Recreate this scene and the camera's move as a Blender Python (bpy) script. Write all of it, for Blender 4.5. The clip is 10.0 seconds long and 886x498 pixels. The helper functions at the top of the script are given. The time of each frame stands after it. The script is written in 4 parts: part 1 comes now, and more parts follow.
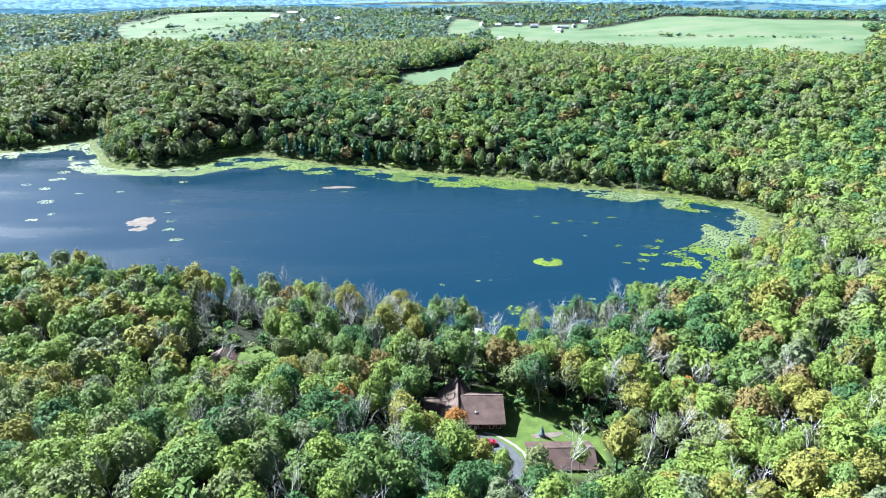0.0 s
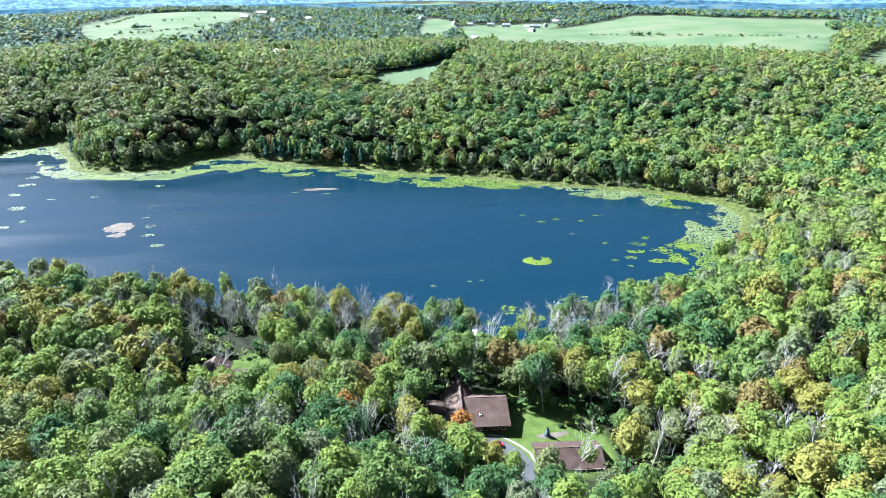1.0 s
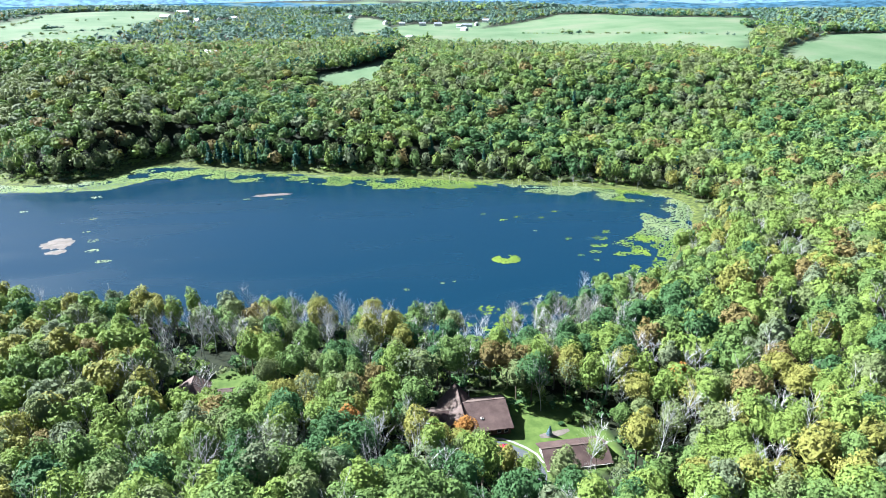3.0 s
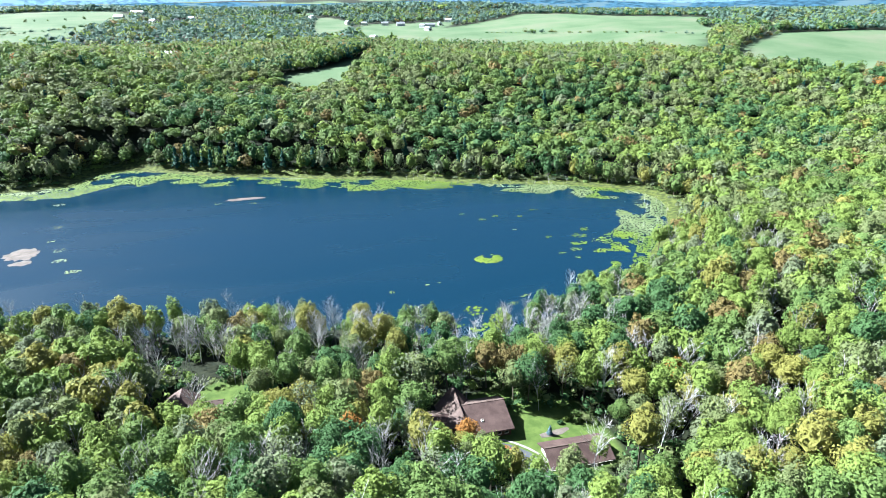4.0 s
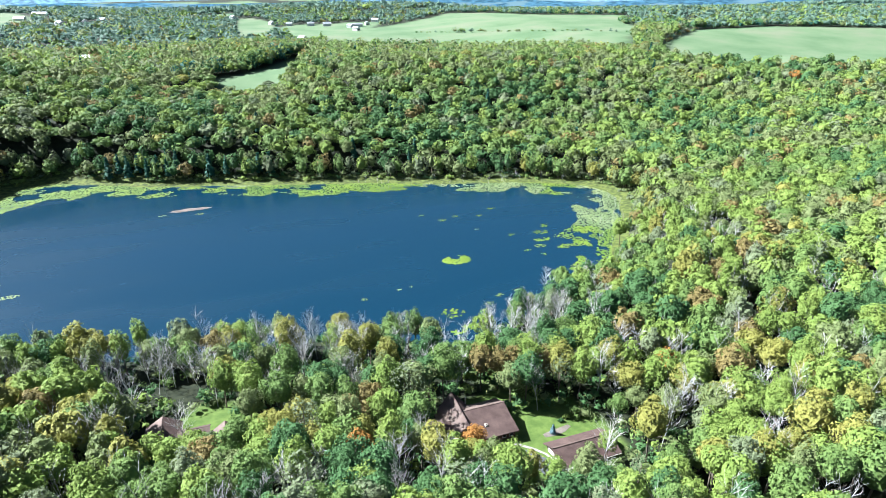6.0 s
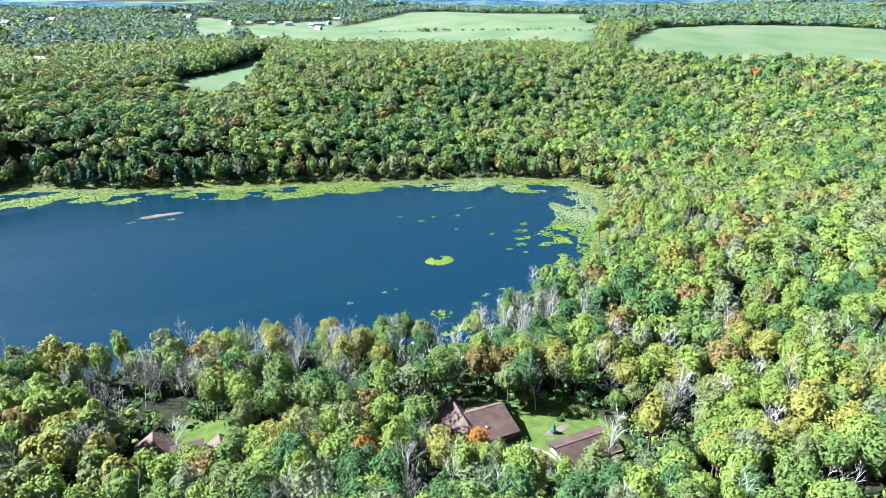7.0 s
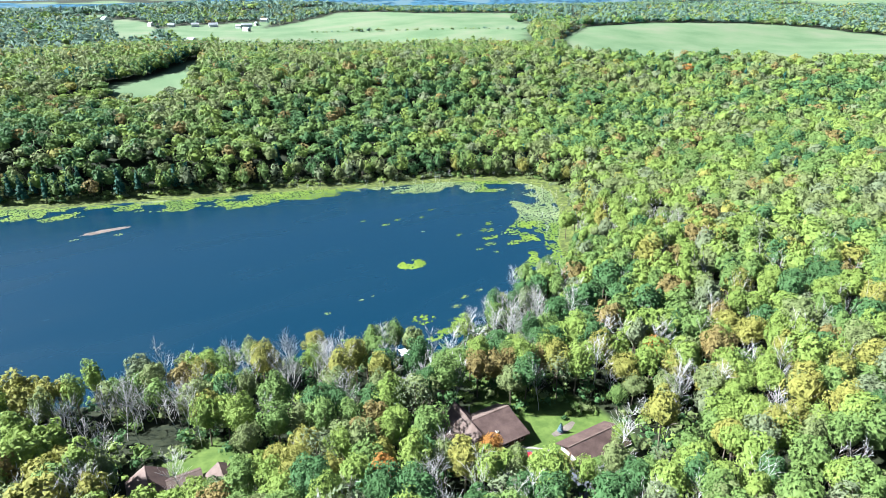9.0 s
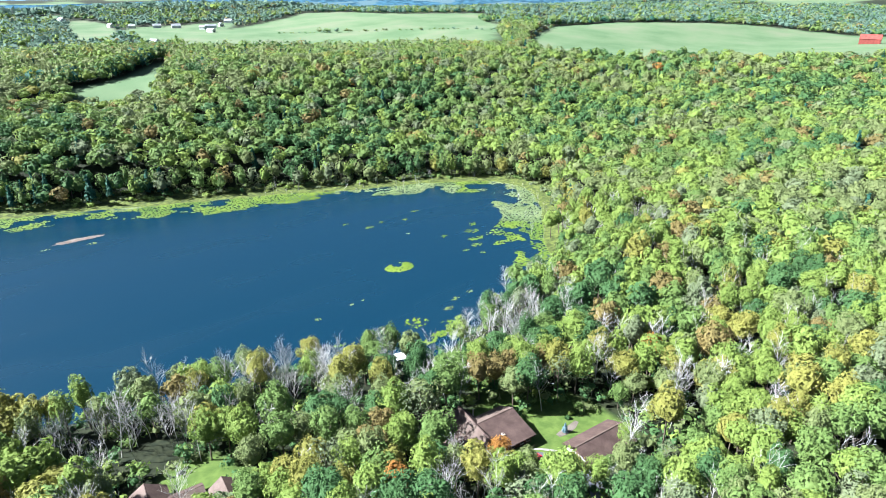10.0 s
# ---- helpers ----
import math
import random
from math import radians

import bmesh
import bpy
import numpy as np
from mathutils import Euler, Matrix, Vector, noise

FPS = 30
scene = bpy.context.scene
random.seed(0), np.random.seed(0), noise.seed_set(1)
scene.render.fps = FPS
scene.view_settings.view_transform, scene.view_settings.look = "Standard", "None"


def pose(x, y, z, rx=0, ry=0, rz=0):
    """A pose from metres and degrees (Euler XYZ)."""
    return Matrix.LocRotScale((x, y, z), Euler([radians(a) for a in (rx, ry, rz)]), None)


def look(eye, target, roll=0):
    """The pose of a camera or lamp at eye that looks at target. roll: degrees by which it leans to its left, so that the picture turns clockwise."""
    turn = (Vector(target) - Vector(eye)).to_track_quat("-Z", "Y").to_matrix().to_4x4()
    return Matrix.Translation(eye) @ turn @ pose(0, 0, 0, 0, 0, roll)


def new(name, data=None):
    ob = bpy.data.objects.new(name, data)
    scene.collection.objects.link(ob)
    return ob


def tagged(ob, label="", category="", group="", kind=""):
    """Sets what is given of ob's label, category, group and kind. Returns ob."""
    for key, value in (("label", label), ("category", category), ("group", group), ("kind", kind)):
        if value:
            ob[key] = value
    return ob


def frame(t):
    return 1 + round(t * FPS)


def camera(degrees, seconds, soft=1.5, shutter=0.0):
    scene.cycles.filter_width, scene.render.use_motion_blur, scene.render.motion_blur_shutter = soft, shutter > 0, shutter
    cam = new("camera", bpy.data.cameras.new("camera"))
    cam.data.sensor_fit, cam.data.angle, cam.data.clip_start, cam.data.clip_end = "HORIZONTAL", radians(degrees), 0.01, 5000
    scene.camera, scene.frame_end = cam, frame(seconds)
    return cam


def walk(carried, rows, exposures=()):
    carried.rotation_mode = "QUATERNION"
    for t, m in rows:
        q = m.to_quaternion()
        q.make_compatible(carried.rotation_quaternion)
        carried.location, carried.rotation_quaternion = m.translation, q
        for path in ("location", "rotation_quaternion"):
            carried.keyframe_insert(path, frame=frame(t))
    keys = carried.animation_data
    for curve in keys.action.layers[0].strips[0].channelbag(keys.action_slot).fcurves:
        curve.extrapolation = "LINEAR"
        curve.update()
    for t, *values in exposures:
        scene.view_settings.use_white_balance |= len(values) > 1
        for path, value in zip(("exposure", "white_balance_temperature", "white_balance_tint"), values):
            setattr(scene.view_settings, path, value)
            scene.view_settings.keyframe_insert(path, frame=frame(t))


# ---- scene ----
cam = camera(72.0, 10.0, soft=0.5)
EXPOSURE = 2.4
PATH = [
    (0, (0.019, 0.016, 134.001), (0.013, 1.861, 133.229), -0.3),
    (0.5, (-4.462, 1.051, 133.968), (-4.422, 2.895, 133.195), -0.3),
    (1, (-9.006, 2.188, 133.935), (-8.922, 4.031, 133.161), -0.3),
    (1.5, (-13.551, 3.451, 133.895), (-13.423, 5.291, 133.121), -0.3),
    (2, (-18.084, 4.841, 133.848), (-17.905, 6.676, 133.073), -0.2),
    (2.5, (-22.647, 6.388, 133.823), (-22.408, 8.216, 133.047), -0.2),
    (4, (-36.602, 11.858, 133.876), (-36.187, 13.653, 133.098), -0.2),
    (4.5, (-41.188, 14.001, 133.882), (-40.72, 15.782, 133.103), -0.2),
    (5, (-45.676, 16.301, 133.875), (-45.157, 18.068, 133.095), -0.2),
    (5.5, (-50.121, 18.77, 133.869), (-49.544, 20.518, 133.089), -0.3),
    (5.7, (-51.862, 19.836, 133.872), (-51.264, 21.578, 133.09), -0.3),
    (6.8, (-61.236, 26.016, 133.938), (-60.509, 27.709, 133.16), -0.2),
    (7, (-62.916, 27.172, 133.949), (-62.174, 28.856, 133.166), -0.2),
    (7.5, (-67.086, 30.215, 133.995), (-66.289, 31.874, 133.211), -0.3),
    (8, (-71.149, 33.386, 134.046), (-70.301, 35.019, 133.262), -0.3),
    (8.5, (-75.142, 36.649, 134.089), (-74.247, 38.256, 133.305), -0.3),
    (9, (-79.079, 40.025, 134.121), (-78.144, 41.61, 133.336), -0.3),
    (9.5, (-82.874, 43.491, 134.169), (-81.898, 45.05, 133.383), -0.3),
    (10, (-86.571, 47.064, 134.212), (-85.548, 48.594, 133.427), -0.3),
]
walk(cam, [(t, look(eye, target, roll)) for t, eye, target, roll in PATH], exposures=[(0.0, EXPOSURE, 5350, 9), (10.0, EXPOSURE, 5550, 9)])

# ---- light ----
SUN_TO = Vector((-0.82, 0.57, 0)).normalized()
SUN_ELEV = radians(42)
world = bpy.data.worlds.new("world")
scene.world = world
world.use_nodes = True
wn = world.node_tree
sky = wn.nodes.new("ShaderNodeTexSky")
sky.sky_type = "NISHITA"
sky.sun_disc = False
sky.sun_elevation = SUN_ELEV
sky.sun_rotation = math.atan2(SUN_TO.x, SUN_TO.y)
sky.air_density, sky.dust_density, sky.ozone_density = 1.0, 2.2, 3.0
wn.links.new(sky.outputs[0], wn.nodes["Background"].inputs[0])
wn.nodes["Background"].inputs[1].default_value = 0.022
sun_data = bpy.data.lights.new("sun", "SUN")
sun_data.energy, sun_data.angle, sun_data.color = 5.0, radians(0.53), (1.0, 0.95, 0.86)
sun = new("sun", sun_data)
sun.matrix_world = look((0, 0, 300), Vector((0, 0, 300)) - Vector((SUN_TO.x * math.cos(SUN_ELEV), SUN_TO.y * math.cos(SUN_ELEV), math.sin(SUN_ELEV))))


# ---- materials ----
def mat(name):
    m = bpy.data.materials.new(name)
    m.use_nodes = True
    return m, m.node_tree.nodes, m.node_tree.links, m.node_tree.nodes["Principled BSDF"]


def rgba(c):
    return (*c, 1.0)


def ramp(nodes, stops):
    r = nodes.new("ShaderNodeValToRGB")
    while len(r.color_ramp.elements) < len(stops):
        r.color_ramp.elements.new(0.5)
    for e, (p, c) in zip(r.color_ramp.elements, stops):
        e.position, e.color = p, rgba(c)
    return r


def noise_node(nodes, links, scale, detail=4.0, rough=0.55):
    co = nodes.new("ShaderNodeTexCoord")
    n = nodes.new("ShaderNodeTexNoise")
    n.inputs["Scale"].default_value, n.inputs["Detail"].default_value, n.inputs["Roughness"].default_value = scale, detail, rough
    links.new(co.outputs["Object"], n.inputs["Vector"])
    return n


def bump_node(nodes, links, height, bsdf, strength, distance):
    b = nodes.new("ShaderNodeBump")
    b.inputs["Strength"].default_value, b.inputs["Distance"].default_value = strength, distance
    links.new(height, b.inputs["Height"])
    links.new(b.outputs[0], bsdf.inputs["Normal"])


def surface(name, a, b, scale, rough=0.8, fine=None, relief=0.0, metal=0.0):
    """Two tones mixed by a coarse noise, darkened and lightened by a fine one."""
    m, nodes, links, p = mat(name)
    n = noise_node(nodes, links, scale)
    r = ramp(nodes, [(0.35, a), (0.65, b)])
    links.new(n.outputs["Fac"], r.inputs[0])
    f = noise_node(nodes, links, fine or scale * 9, 3.0)
    mix = nodes.new("ShaderNodeMix")
    mix.data_type, mix.blend_type = "RGBA", "OVERLAY"
    mix.inputs[0].default_value = 0.45
    links.new(r.outputs[0], mix.inputs[6])
    g = ramp(nodes, [(0.3, (0.3, 0.3, 0.3)), (0.7, (0.7, 0.7, 0.7))])
    links.new(f.outputs["Fac"], g.inputs[0])
    links.new(g.outputs[0], mix.inputs[7])
    links.new(mix.outputs[2], p.inputs["Base Color"])
    p.inputs["Roughness"].default_value, p.inputs["Metallic"].default_value = rough, metal
    p.inputs["Specular IOR Level"].default_value = 0.25
    if relief:
        bump_node(nodes, links, f.outputs["Fac"], p, 0.6, relief)
    return m


def leaf_material(name, dark, light):
    """Leaves: a hue that drifts from tree to tree and clump to clump, small leaf facets, letting some light through."""
    m, nodes, links, p = mat(name)

    def calc(op, a, b, c=0.0):
        q = nodes.new("ShaderNodeMath")
        q.operation = op
        for socket, v in zip(q.inputs, (a, b, c)):
            if isinstance(v, float):
                socket.default_value = v
            else:
                links.new(v, socket)
        return q.outputs[0]

    geo = nodes.new("ShaderNodeNewGeometry")
    info = nodes.new("ShaderNodeObjectInfo")
    r = ramp(nodes, [(0.0, dark), (1.0, light)])
    n = noise_node(nodes, links, 0.11, 2.0)
    cell = nodes.new("ShaderNodeTexVoronoi")
    cell.inputs["Scale"].default_value = 2.8
    links.new(geo.outputs["Position"], cell.inputs["Vector"])
    sep = nodes.new("ShaderNodeSeparateColor")
    links.new(cell.outputs["Color"], sep.inputs[0])
    tone = calc("MULTIPLY_ADD", n.outputs["Fac"], 1.0, -0.25)
    tone = calc("MULTIPLY_ADD", geo.outputs["Random Per Island"], 0.22, tone)
    tone = calc("MULTIPLY_ADD", info.outputs["Random"], 0.2, tone)
    tone = calc("MULTIPLY_ADD", sep.outputs[0], 0.22, tone)
    links.new(tone, r.inputs[0])
    # each small bunch of leaves is turned its own way
    tilt = nodes.new("ShaderNodeVectorMath")
    tilt.operation = "MULTIPLY_ADD"
    tilt.inputs[1].default_value, tilt.inputs[2].default_value = (0.9, 0.9, 0.9), (-0.45, -0.45, 0.15)
    links.new(cell.outputs["Color"], tilt.inputs[0])
    total = nodes.new("ShaderNodeVectorMath")
    links.new(tilt.outputs[0], total.inputs[0])
    links.new(geo.outputs["Normal"], total.inputs[1])
    unit_n = nodes.new("ShaderNodeVectorMath")
    unit_n.operation = "NORMALIZE"
    links.new(total.outputs[0], unit_n.inputs[0])
    links.new(unit_n.outputs[0], p.inputs["Normal"])
    links.new(r.outputs[0], p.inputs["Base Color"])
    p.inputs["Roughness"].default_value = 0.7
    p.inputs["Specular IOR Level"].default_value = 0.12
    t = nodes.new("ShaderNodeBsdfTranslucent")
    links.new(r.outputs[0], t.inputs[0])
    mix = nodes.new("ShaderNodeMixShader")
    mix.inputs[0].default_value = 0.27
    links.new(p.outputs[0], mix.inputs[1])
    links.new(t.outputs[0], mix.inputs[2])
    links.new(mix.outputs[0], nodes["Material Output"].inputs[0])
    return m


LEAF = {
    "green": leaf_material("leaf_green", (0.072, 0.128, 0.035), (0.145, 0.206, 0.056)),
    "deep": leaf_material("leaf_deep_green", (0.035, 0.090, 0.033), (0.078, 0.143, 0.048)),
    "lime": leaf_material("leaf_lime", (0.111, 0.178, 0.036), (0.195, 0.248, 0.056)),
    "yellow": leaf_material("leaf_yellow", (0.144, 0.155, 0.033), (0.238, 0.228, 0.057)),
    "olive": leaf_material("leaf_olive", (0.103, 0.138, 0.049), (0.169, 0.197, 0.077)),
    "grey": leaf_material("leaf_grey_green", (0.103, 0.138, 0.073), (0.165, 0.189, 0.099)),
    "orange": leaf_material("leaf_orange", (0.216, 0.100, 0.026), (0.346, 0.176, 0.042)),
    "rust": leaf_material("leaf_rust", (0.129, 0.115, 0.042), (0.203, 0.155, 0.055)),
    "pine": leaf_material("needle_dark", (0.016, 0.062, 0.044), (0.042, 0.113, 0.072)),
    "blue": leaf_material("needle_blue", (0.080, 0.140, 0.156), (0.143, 0.218, 0.244)),
    # paler and bluer leaves: the haze of distance put into the colour
    "far": leaf_material("leaf_far_hazed", (0.070, 0.130, 0.104), (0.126, 0.185, 0.126)),
}
BARK = surface("bark", (0.07, 0.055, 0.04), (0.16, 0.13, 0.10), 1.5, 0.9)
DEADWOOD = surface("bleached_wood", (0.30, 0.29, 0.28), (0.46, 0.445, 0.43), 1.0, 0.85)
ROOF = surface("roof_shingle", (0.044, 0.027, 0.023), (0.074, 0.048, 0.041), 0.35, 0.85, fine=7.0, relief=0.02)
# paler copy of ROOF, with sunlight on the sunward slopes put into its colour
ROOF_PALE_LIT = surface("roof_shingle_pale_lit", (0.080, 0.056, 0.046), (0.122, 0.090, 0.076), 0.35, 0.85, fine=7.0, relief=0.02)
SIDING = surface("brown_siding", (0.06, 0.035, 0.025), (0.10, 0.06, 0.04), 0.8, 0.8)
TRIM = surface("cream_trim", (0.5, 0.46, 0.38), (0.62, 0.58, 0.5), 1.0, 0.6)
WHITE = surface("white_paint", (0.42, 0.42, 0.41), (0.55, 0.55, 0.53), 0.4, 0.6)
RED = surface("barn_red", (0.16, 0.035, 0.028), (0.23, 0.055, 0.042), 0.3, 0.75)
METAL = surface("sheet_metal_roof", (0.25, 0.26, 0.27), (0.36, 0.37, 0.38), 0.2, 0.45, metal=0.3)
ASPHALT = surface("asphalt", (0.05, 0.054, 0.060), (0.075, 0.08, 0.088), 0.25, 0.9, fine=6.0, relief=0.01)
CONCRETE = surface("concrete", (0.18, 0.17, 0.155), (0.26, 0.245, 0.225), 0.5, 0.85)
MUD = surface("dried_mud", (0.085, 0.072, 0.060), (0.14, 0.118, 0.10), 0.25, 0.9, fine=1.4)
SILT = surface("brown_silt", (0.065, 0.048, 0.036), (0.13, 0.10, 0.08), 0.2, 0.85, fine=1.1)
LILY = surface("lily_pads", (0.050, 0.086, 0.007), (0.108, 0.152, 0.015), 0.05, 0.55, fine=0.7)
LILY_PALE = surface("pale_pond_weed", (0.075, 0.105, 0.030), (0.14, 0.17, 0.07), 0.06, 0.5, fine=0.7)
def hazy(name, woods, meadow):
    """Far ridges, self-glowing, the haze of miles of air put into their colours: woods with paler fields between."""
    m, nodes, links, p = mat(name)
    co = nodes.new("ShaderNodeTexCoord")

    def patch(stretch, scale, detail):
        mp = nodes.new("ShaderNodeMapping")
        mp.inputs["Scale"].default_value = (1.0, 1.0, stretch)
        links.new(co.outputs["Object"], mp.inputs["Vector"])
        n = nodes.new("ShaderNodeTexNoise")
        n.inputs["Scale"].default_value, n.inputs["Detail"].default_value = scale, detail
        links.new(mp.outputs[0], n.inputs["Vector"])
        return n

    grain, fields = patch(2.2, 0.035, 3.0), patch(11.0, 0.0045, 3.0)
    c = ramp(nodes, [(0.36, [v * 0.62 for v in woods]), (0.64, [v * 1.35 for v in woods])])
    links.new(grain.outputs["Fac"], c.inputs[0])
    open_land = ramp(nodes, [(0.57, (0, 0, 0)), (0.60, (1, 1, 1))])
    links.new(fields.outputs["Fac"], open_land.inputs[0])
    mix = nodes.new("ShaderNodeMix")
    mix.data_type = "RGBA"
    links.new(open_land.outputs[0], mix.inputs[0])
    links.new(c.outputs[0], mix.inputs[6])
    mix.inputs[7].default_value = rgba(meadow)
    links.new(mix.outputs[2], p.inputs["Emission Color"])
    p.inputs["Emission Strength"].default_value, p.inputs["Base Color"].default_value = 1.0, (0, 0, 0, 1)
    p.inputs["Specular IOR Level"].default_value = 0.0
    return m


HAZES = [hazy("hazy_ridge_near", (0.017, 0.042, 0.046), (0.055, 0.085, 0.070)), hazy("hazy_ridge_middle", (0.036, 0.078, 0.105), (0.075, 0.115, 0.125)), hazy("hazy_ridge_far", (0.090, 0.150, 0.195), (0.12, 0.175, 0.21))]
GLASS, gn, gl, gp = mat("window_glass")
gp.inputs["Base Color"].default_value = (0.02, 0.025, 0.03, 1)
gp.inputs["Roughness"].default_value = 0.05
CARPAINT, gn, gl, gp = mat("red_car_paint")
gp.inputs["Base Color"].default_value = (0.42, 0.012, 0.03, 1)
gp.inputs["Roughness"].default_value, gp.inputs["Coat Weight"].default_value = 0.3, 0.8
RUBBER, gn, gl, gp = mat("tyre_rubber")
gp.inputs["Base Color"].default_value, gp.inputs["Roughness"].default_value = (0.02, 0.02, 0.02, 1), 0.9
CHROME, gn, gl, gp = mat("bright_metal")
gp.inputs["Base Color"].default_value, gp.inputs["Metallic"].default_value, gp.inputs["Roughness"].default_value = (0.6, 0.6, 0.6, 1), 1.0, 0.3

# Lake water: dark and deep, with small wind ripples.
WATER, gn, gl, gp = mat("lake_water")
gp.inputs["Base Color"].default_value = (0.003, 0.018, 0.034, 1)
gp.inputs["IOR"].default_value = 1.333
gs = noise_node(gn, gl, 0.9, 3.0)
bump_node(gn, gl, gs.outputs["Fac"], gp, 0.22, 0.10)
# calm lanes and wind-ruffled stretches
gm = gn.new("ShaderNodeMapping")
gm.inputs["Scale"].default_value = (0.45, 1.6, 1.0)
gc = gn.new("ShaderNodeTexCoord")
gl.new(gc.outputs["Object"], gm.inputs["Vector"])
gw = gn.new("ShaderNodeTexNoise")
gw.inputs["Scale"].default_value, gw.inputs["Detail"].default_value = 0.02, 4.0
gl.new(gm.outputs[0], gw.inputs["Vector"])
gr = ramp(gn, [(0.38, (0.15, 0.15, 0.15)), (0.62, (0.30, 0.30, 0.30))])
gl.new(gw.outputs["Fac"], gr.inputs[0])
gl.new(gr.outputs[0], gp.inputs["Roughness"])


def ground_material():
    """Forest floor, with meadow, lawn and marsh where the cover mask says."""
    m, nodes, links, p = mat("ground_cover")
    att = nodes.new("ShaderNodeAttribute")
    att.attribute_name = "cover"
    sep = nodes.new("ShaderNodeSeparateColor")
    links.new(att.outputs["Color"], sep.inputs[0])
    small = noise_node(nodes, links, 0.35, 5.0)
    large = noise_node(nodes, links, 0.012, 4.0)
    # near-black tones put deep shade below the trees into the floor colour
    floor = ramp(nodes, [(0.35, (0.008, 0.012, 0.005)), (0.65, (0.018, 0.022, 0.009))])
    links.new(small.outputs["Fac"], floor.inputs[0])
    meadow = ramp(nodes, [(0.35, (0.062, 0.104, 0.046)), (0.5, (0.084, 0.124, 0.060)), (0.68, (0.112, 0.130, 0.076))])
    links.new(large.outputs["Fac"], meadow.inputs[0])
    lawn = ramp(nodes, [(0.35, (0.045, 0.076, 0.014)), (0.65, (0.078, 0.114, 0.024))])
    links.new(small.outputs["Fac"], lawn.inputs[0])
    marsh = ramp(nodes, [(0.4, (0.034, 0.046, 0.012)), (0.62, (0.092, 0.112, 0.024))])
    links.new(small.outputs["Fac"], marsh.inputs[0])
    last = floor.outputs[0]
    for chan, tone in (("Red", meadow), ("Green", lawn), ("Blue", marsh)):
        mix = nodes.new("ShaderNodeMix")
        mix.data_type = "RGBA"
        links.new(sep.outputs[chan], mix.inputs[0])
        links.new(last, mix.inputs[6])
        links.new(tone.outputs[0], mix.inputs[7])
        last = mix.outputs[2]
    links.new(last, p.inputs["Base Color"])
    p.inputs["Roughness"].default_value = 0.95
    p.inputs["Specular IOR Level"].default_value = 0.2
    bump_node(nodes, links, small.outputs["Fac"], p, 0.6, 0.25)
    return m


GROUND = ground_material()


# ---- building helpers ----
def part(name, bm, material, parent=None, label=""):
    me = bpy.data.meshes.new(name)
    bm.normal_update()
    bm.to_mesh(me)
    bm.free()
    me.materials.append(material)
    ob = new(name, me)
    ob.parent = parent
    return tagged(ob, label=label)


def thing(name, label, category, group="", at=(0, 0, 0), turn=0.0):
    ob = new(name)
    ob.empty_display_size = 0.5
    ob.matrix_basis = pose(*at, 0, 0, turn)
    return tagged(ob, label, category, group)


def box(bm, x0, y0, z0, x1, y1, z1, bevel=0.0):
    vs = [bm.verts.new((x, y, z)) for z in (z0, z1) for x, y in ((x0, y0), (x1, y0), (x1, y1), (x0, y1))]
    fs = [bm.faces.new([vs[i] for i in q]) for q in ((3, 2, 1, 0), (4, 5, 6, 7), (0, 1, 5, 4), (1, 2, 6, 5), (2, 3, 7, 6), (3, 0, 4, 7))]
    if bevel:
        bmesh.ops.bevel(bm, geom=list({e for f in fs for e in f.edges}), offset=bevel, segments=1, affect="EDGES")


def boxed(name, dims, material, parent, bevel=0.0, label=""):
    bm = bmesh.new()
    box(bm, *dims, bevel)
    return part(name, bm, material, parent, label)


def slab(bm, corners, thick):
    """A sloping slab: four corners of its upper face, counted round, and its thickness."""
    c = [Vector(p) for p in corners]
    n = (c[1] - c[0]).cross(c[2] - c[0]).normalized()
    n = n if n.z > 0 else -n
    up = [bm.verts.new(p) for p in c]
    lo = [bm.verts.new(p - n * thick) for p in c]
    k = len(c)
    bm.faces.new(up)
    bm.faces.new(lo[::-1])
    for i in range(k):
        bm.faces.new((up[i], lo[i], lo[(i + 1) % k], up[(i + 1) % k]))
    bmesh.ops.recalc_face_normals(bm, faces=bm.faces)


def slabbed(name, corners, thick, material, parent, label=""):
    bm = bmesh.new()
    slab(bm, corners, thick)
    return part(name, bm, material, parent, label)


def raw_mesh(name, verts, faces, materials, index=None, smooth=False):
    """A mesh from numpy arrays: verts (n, 3), faces (m, k)."""
    me = bpy.data.meshes.new(name)
    k = faces.shape[1]
    me.vertices.add(len(verts))
    me.vertices.foreach_set("co", np.asarray(verts, np.float32).ravel())
    me.loops.add(faces.size)
    me.loops.foreach_set("vertex_index", faces.astype(np.int32).ravel())
    me.polygons.add(len(faces))
    me.polygons.foreach_set("loop_start", np.arange(0, faces.size, k, dtype=np.int32))
    me.polygons.foreach_set("loop_total", np.full(len(faces), k, np.int32))
    for m in materials:
        me.materials.append(m)
    if index is not None:
        me.polygons.foreach_set("material_index", np.asarray(index, np.int32))
    me.polygons.foreach_set("use_smooth", np.full(len(faces), smooth))
    me.update(calc_edges=True)
    return me


# ---- the lie of the land ----
LAKE = [(-470, 520), (-400, 556), (-362, 598), (-325, 556), (-284, 500), (-217, 501), (-193, 540), (-160, 532), (-109, 506),
        (-50, 487), (41, 458), (110, 432), (172, 409), (199, 380), (186, 338), (150, 295), (120, 258), (82, 246), (48, 226),
        (20, 221), (-12, 240), (-75, 250), (-110, 258), (-160, 275), (-230, 292), (-330, 300), (-470, 330)]


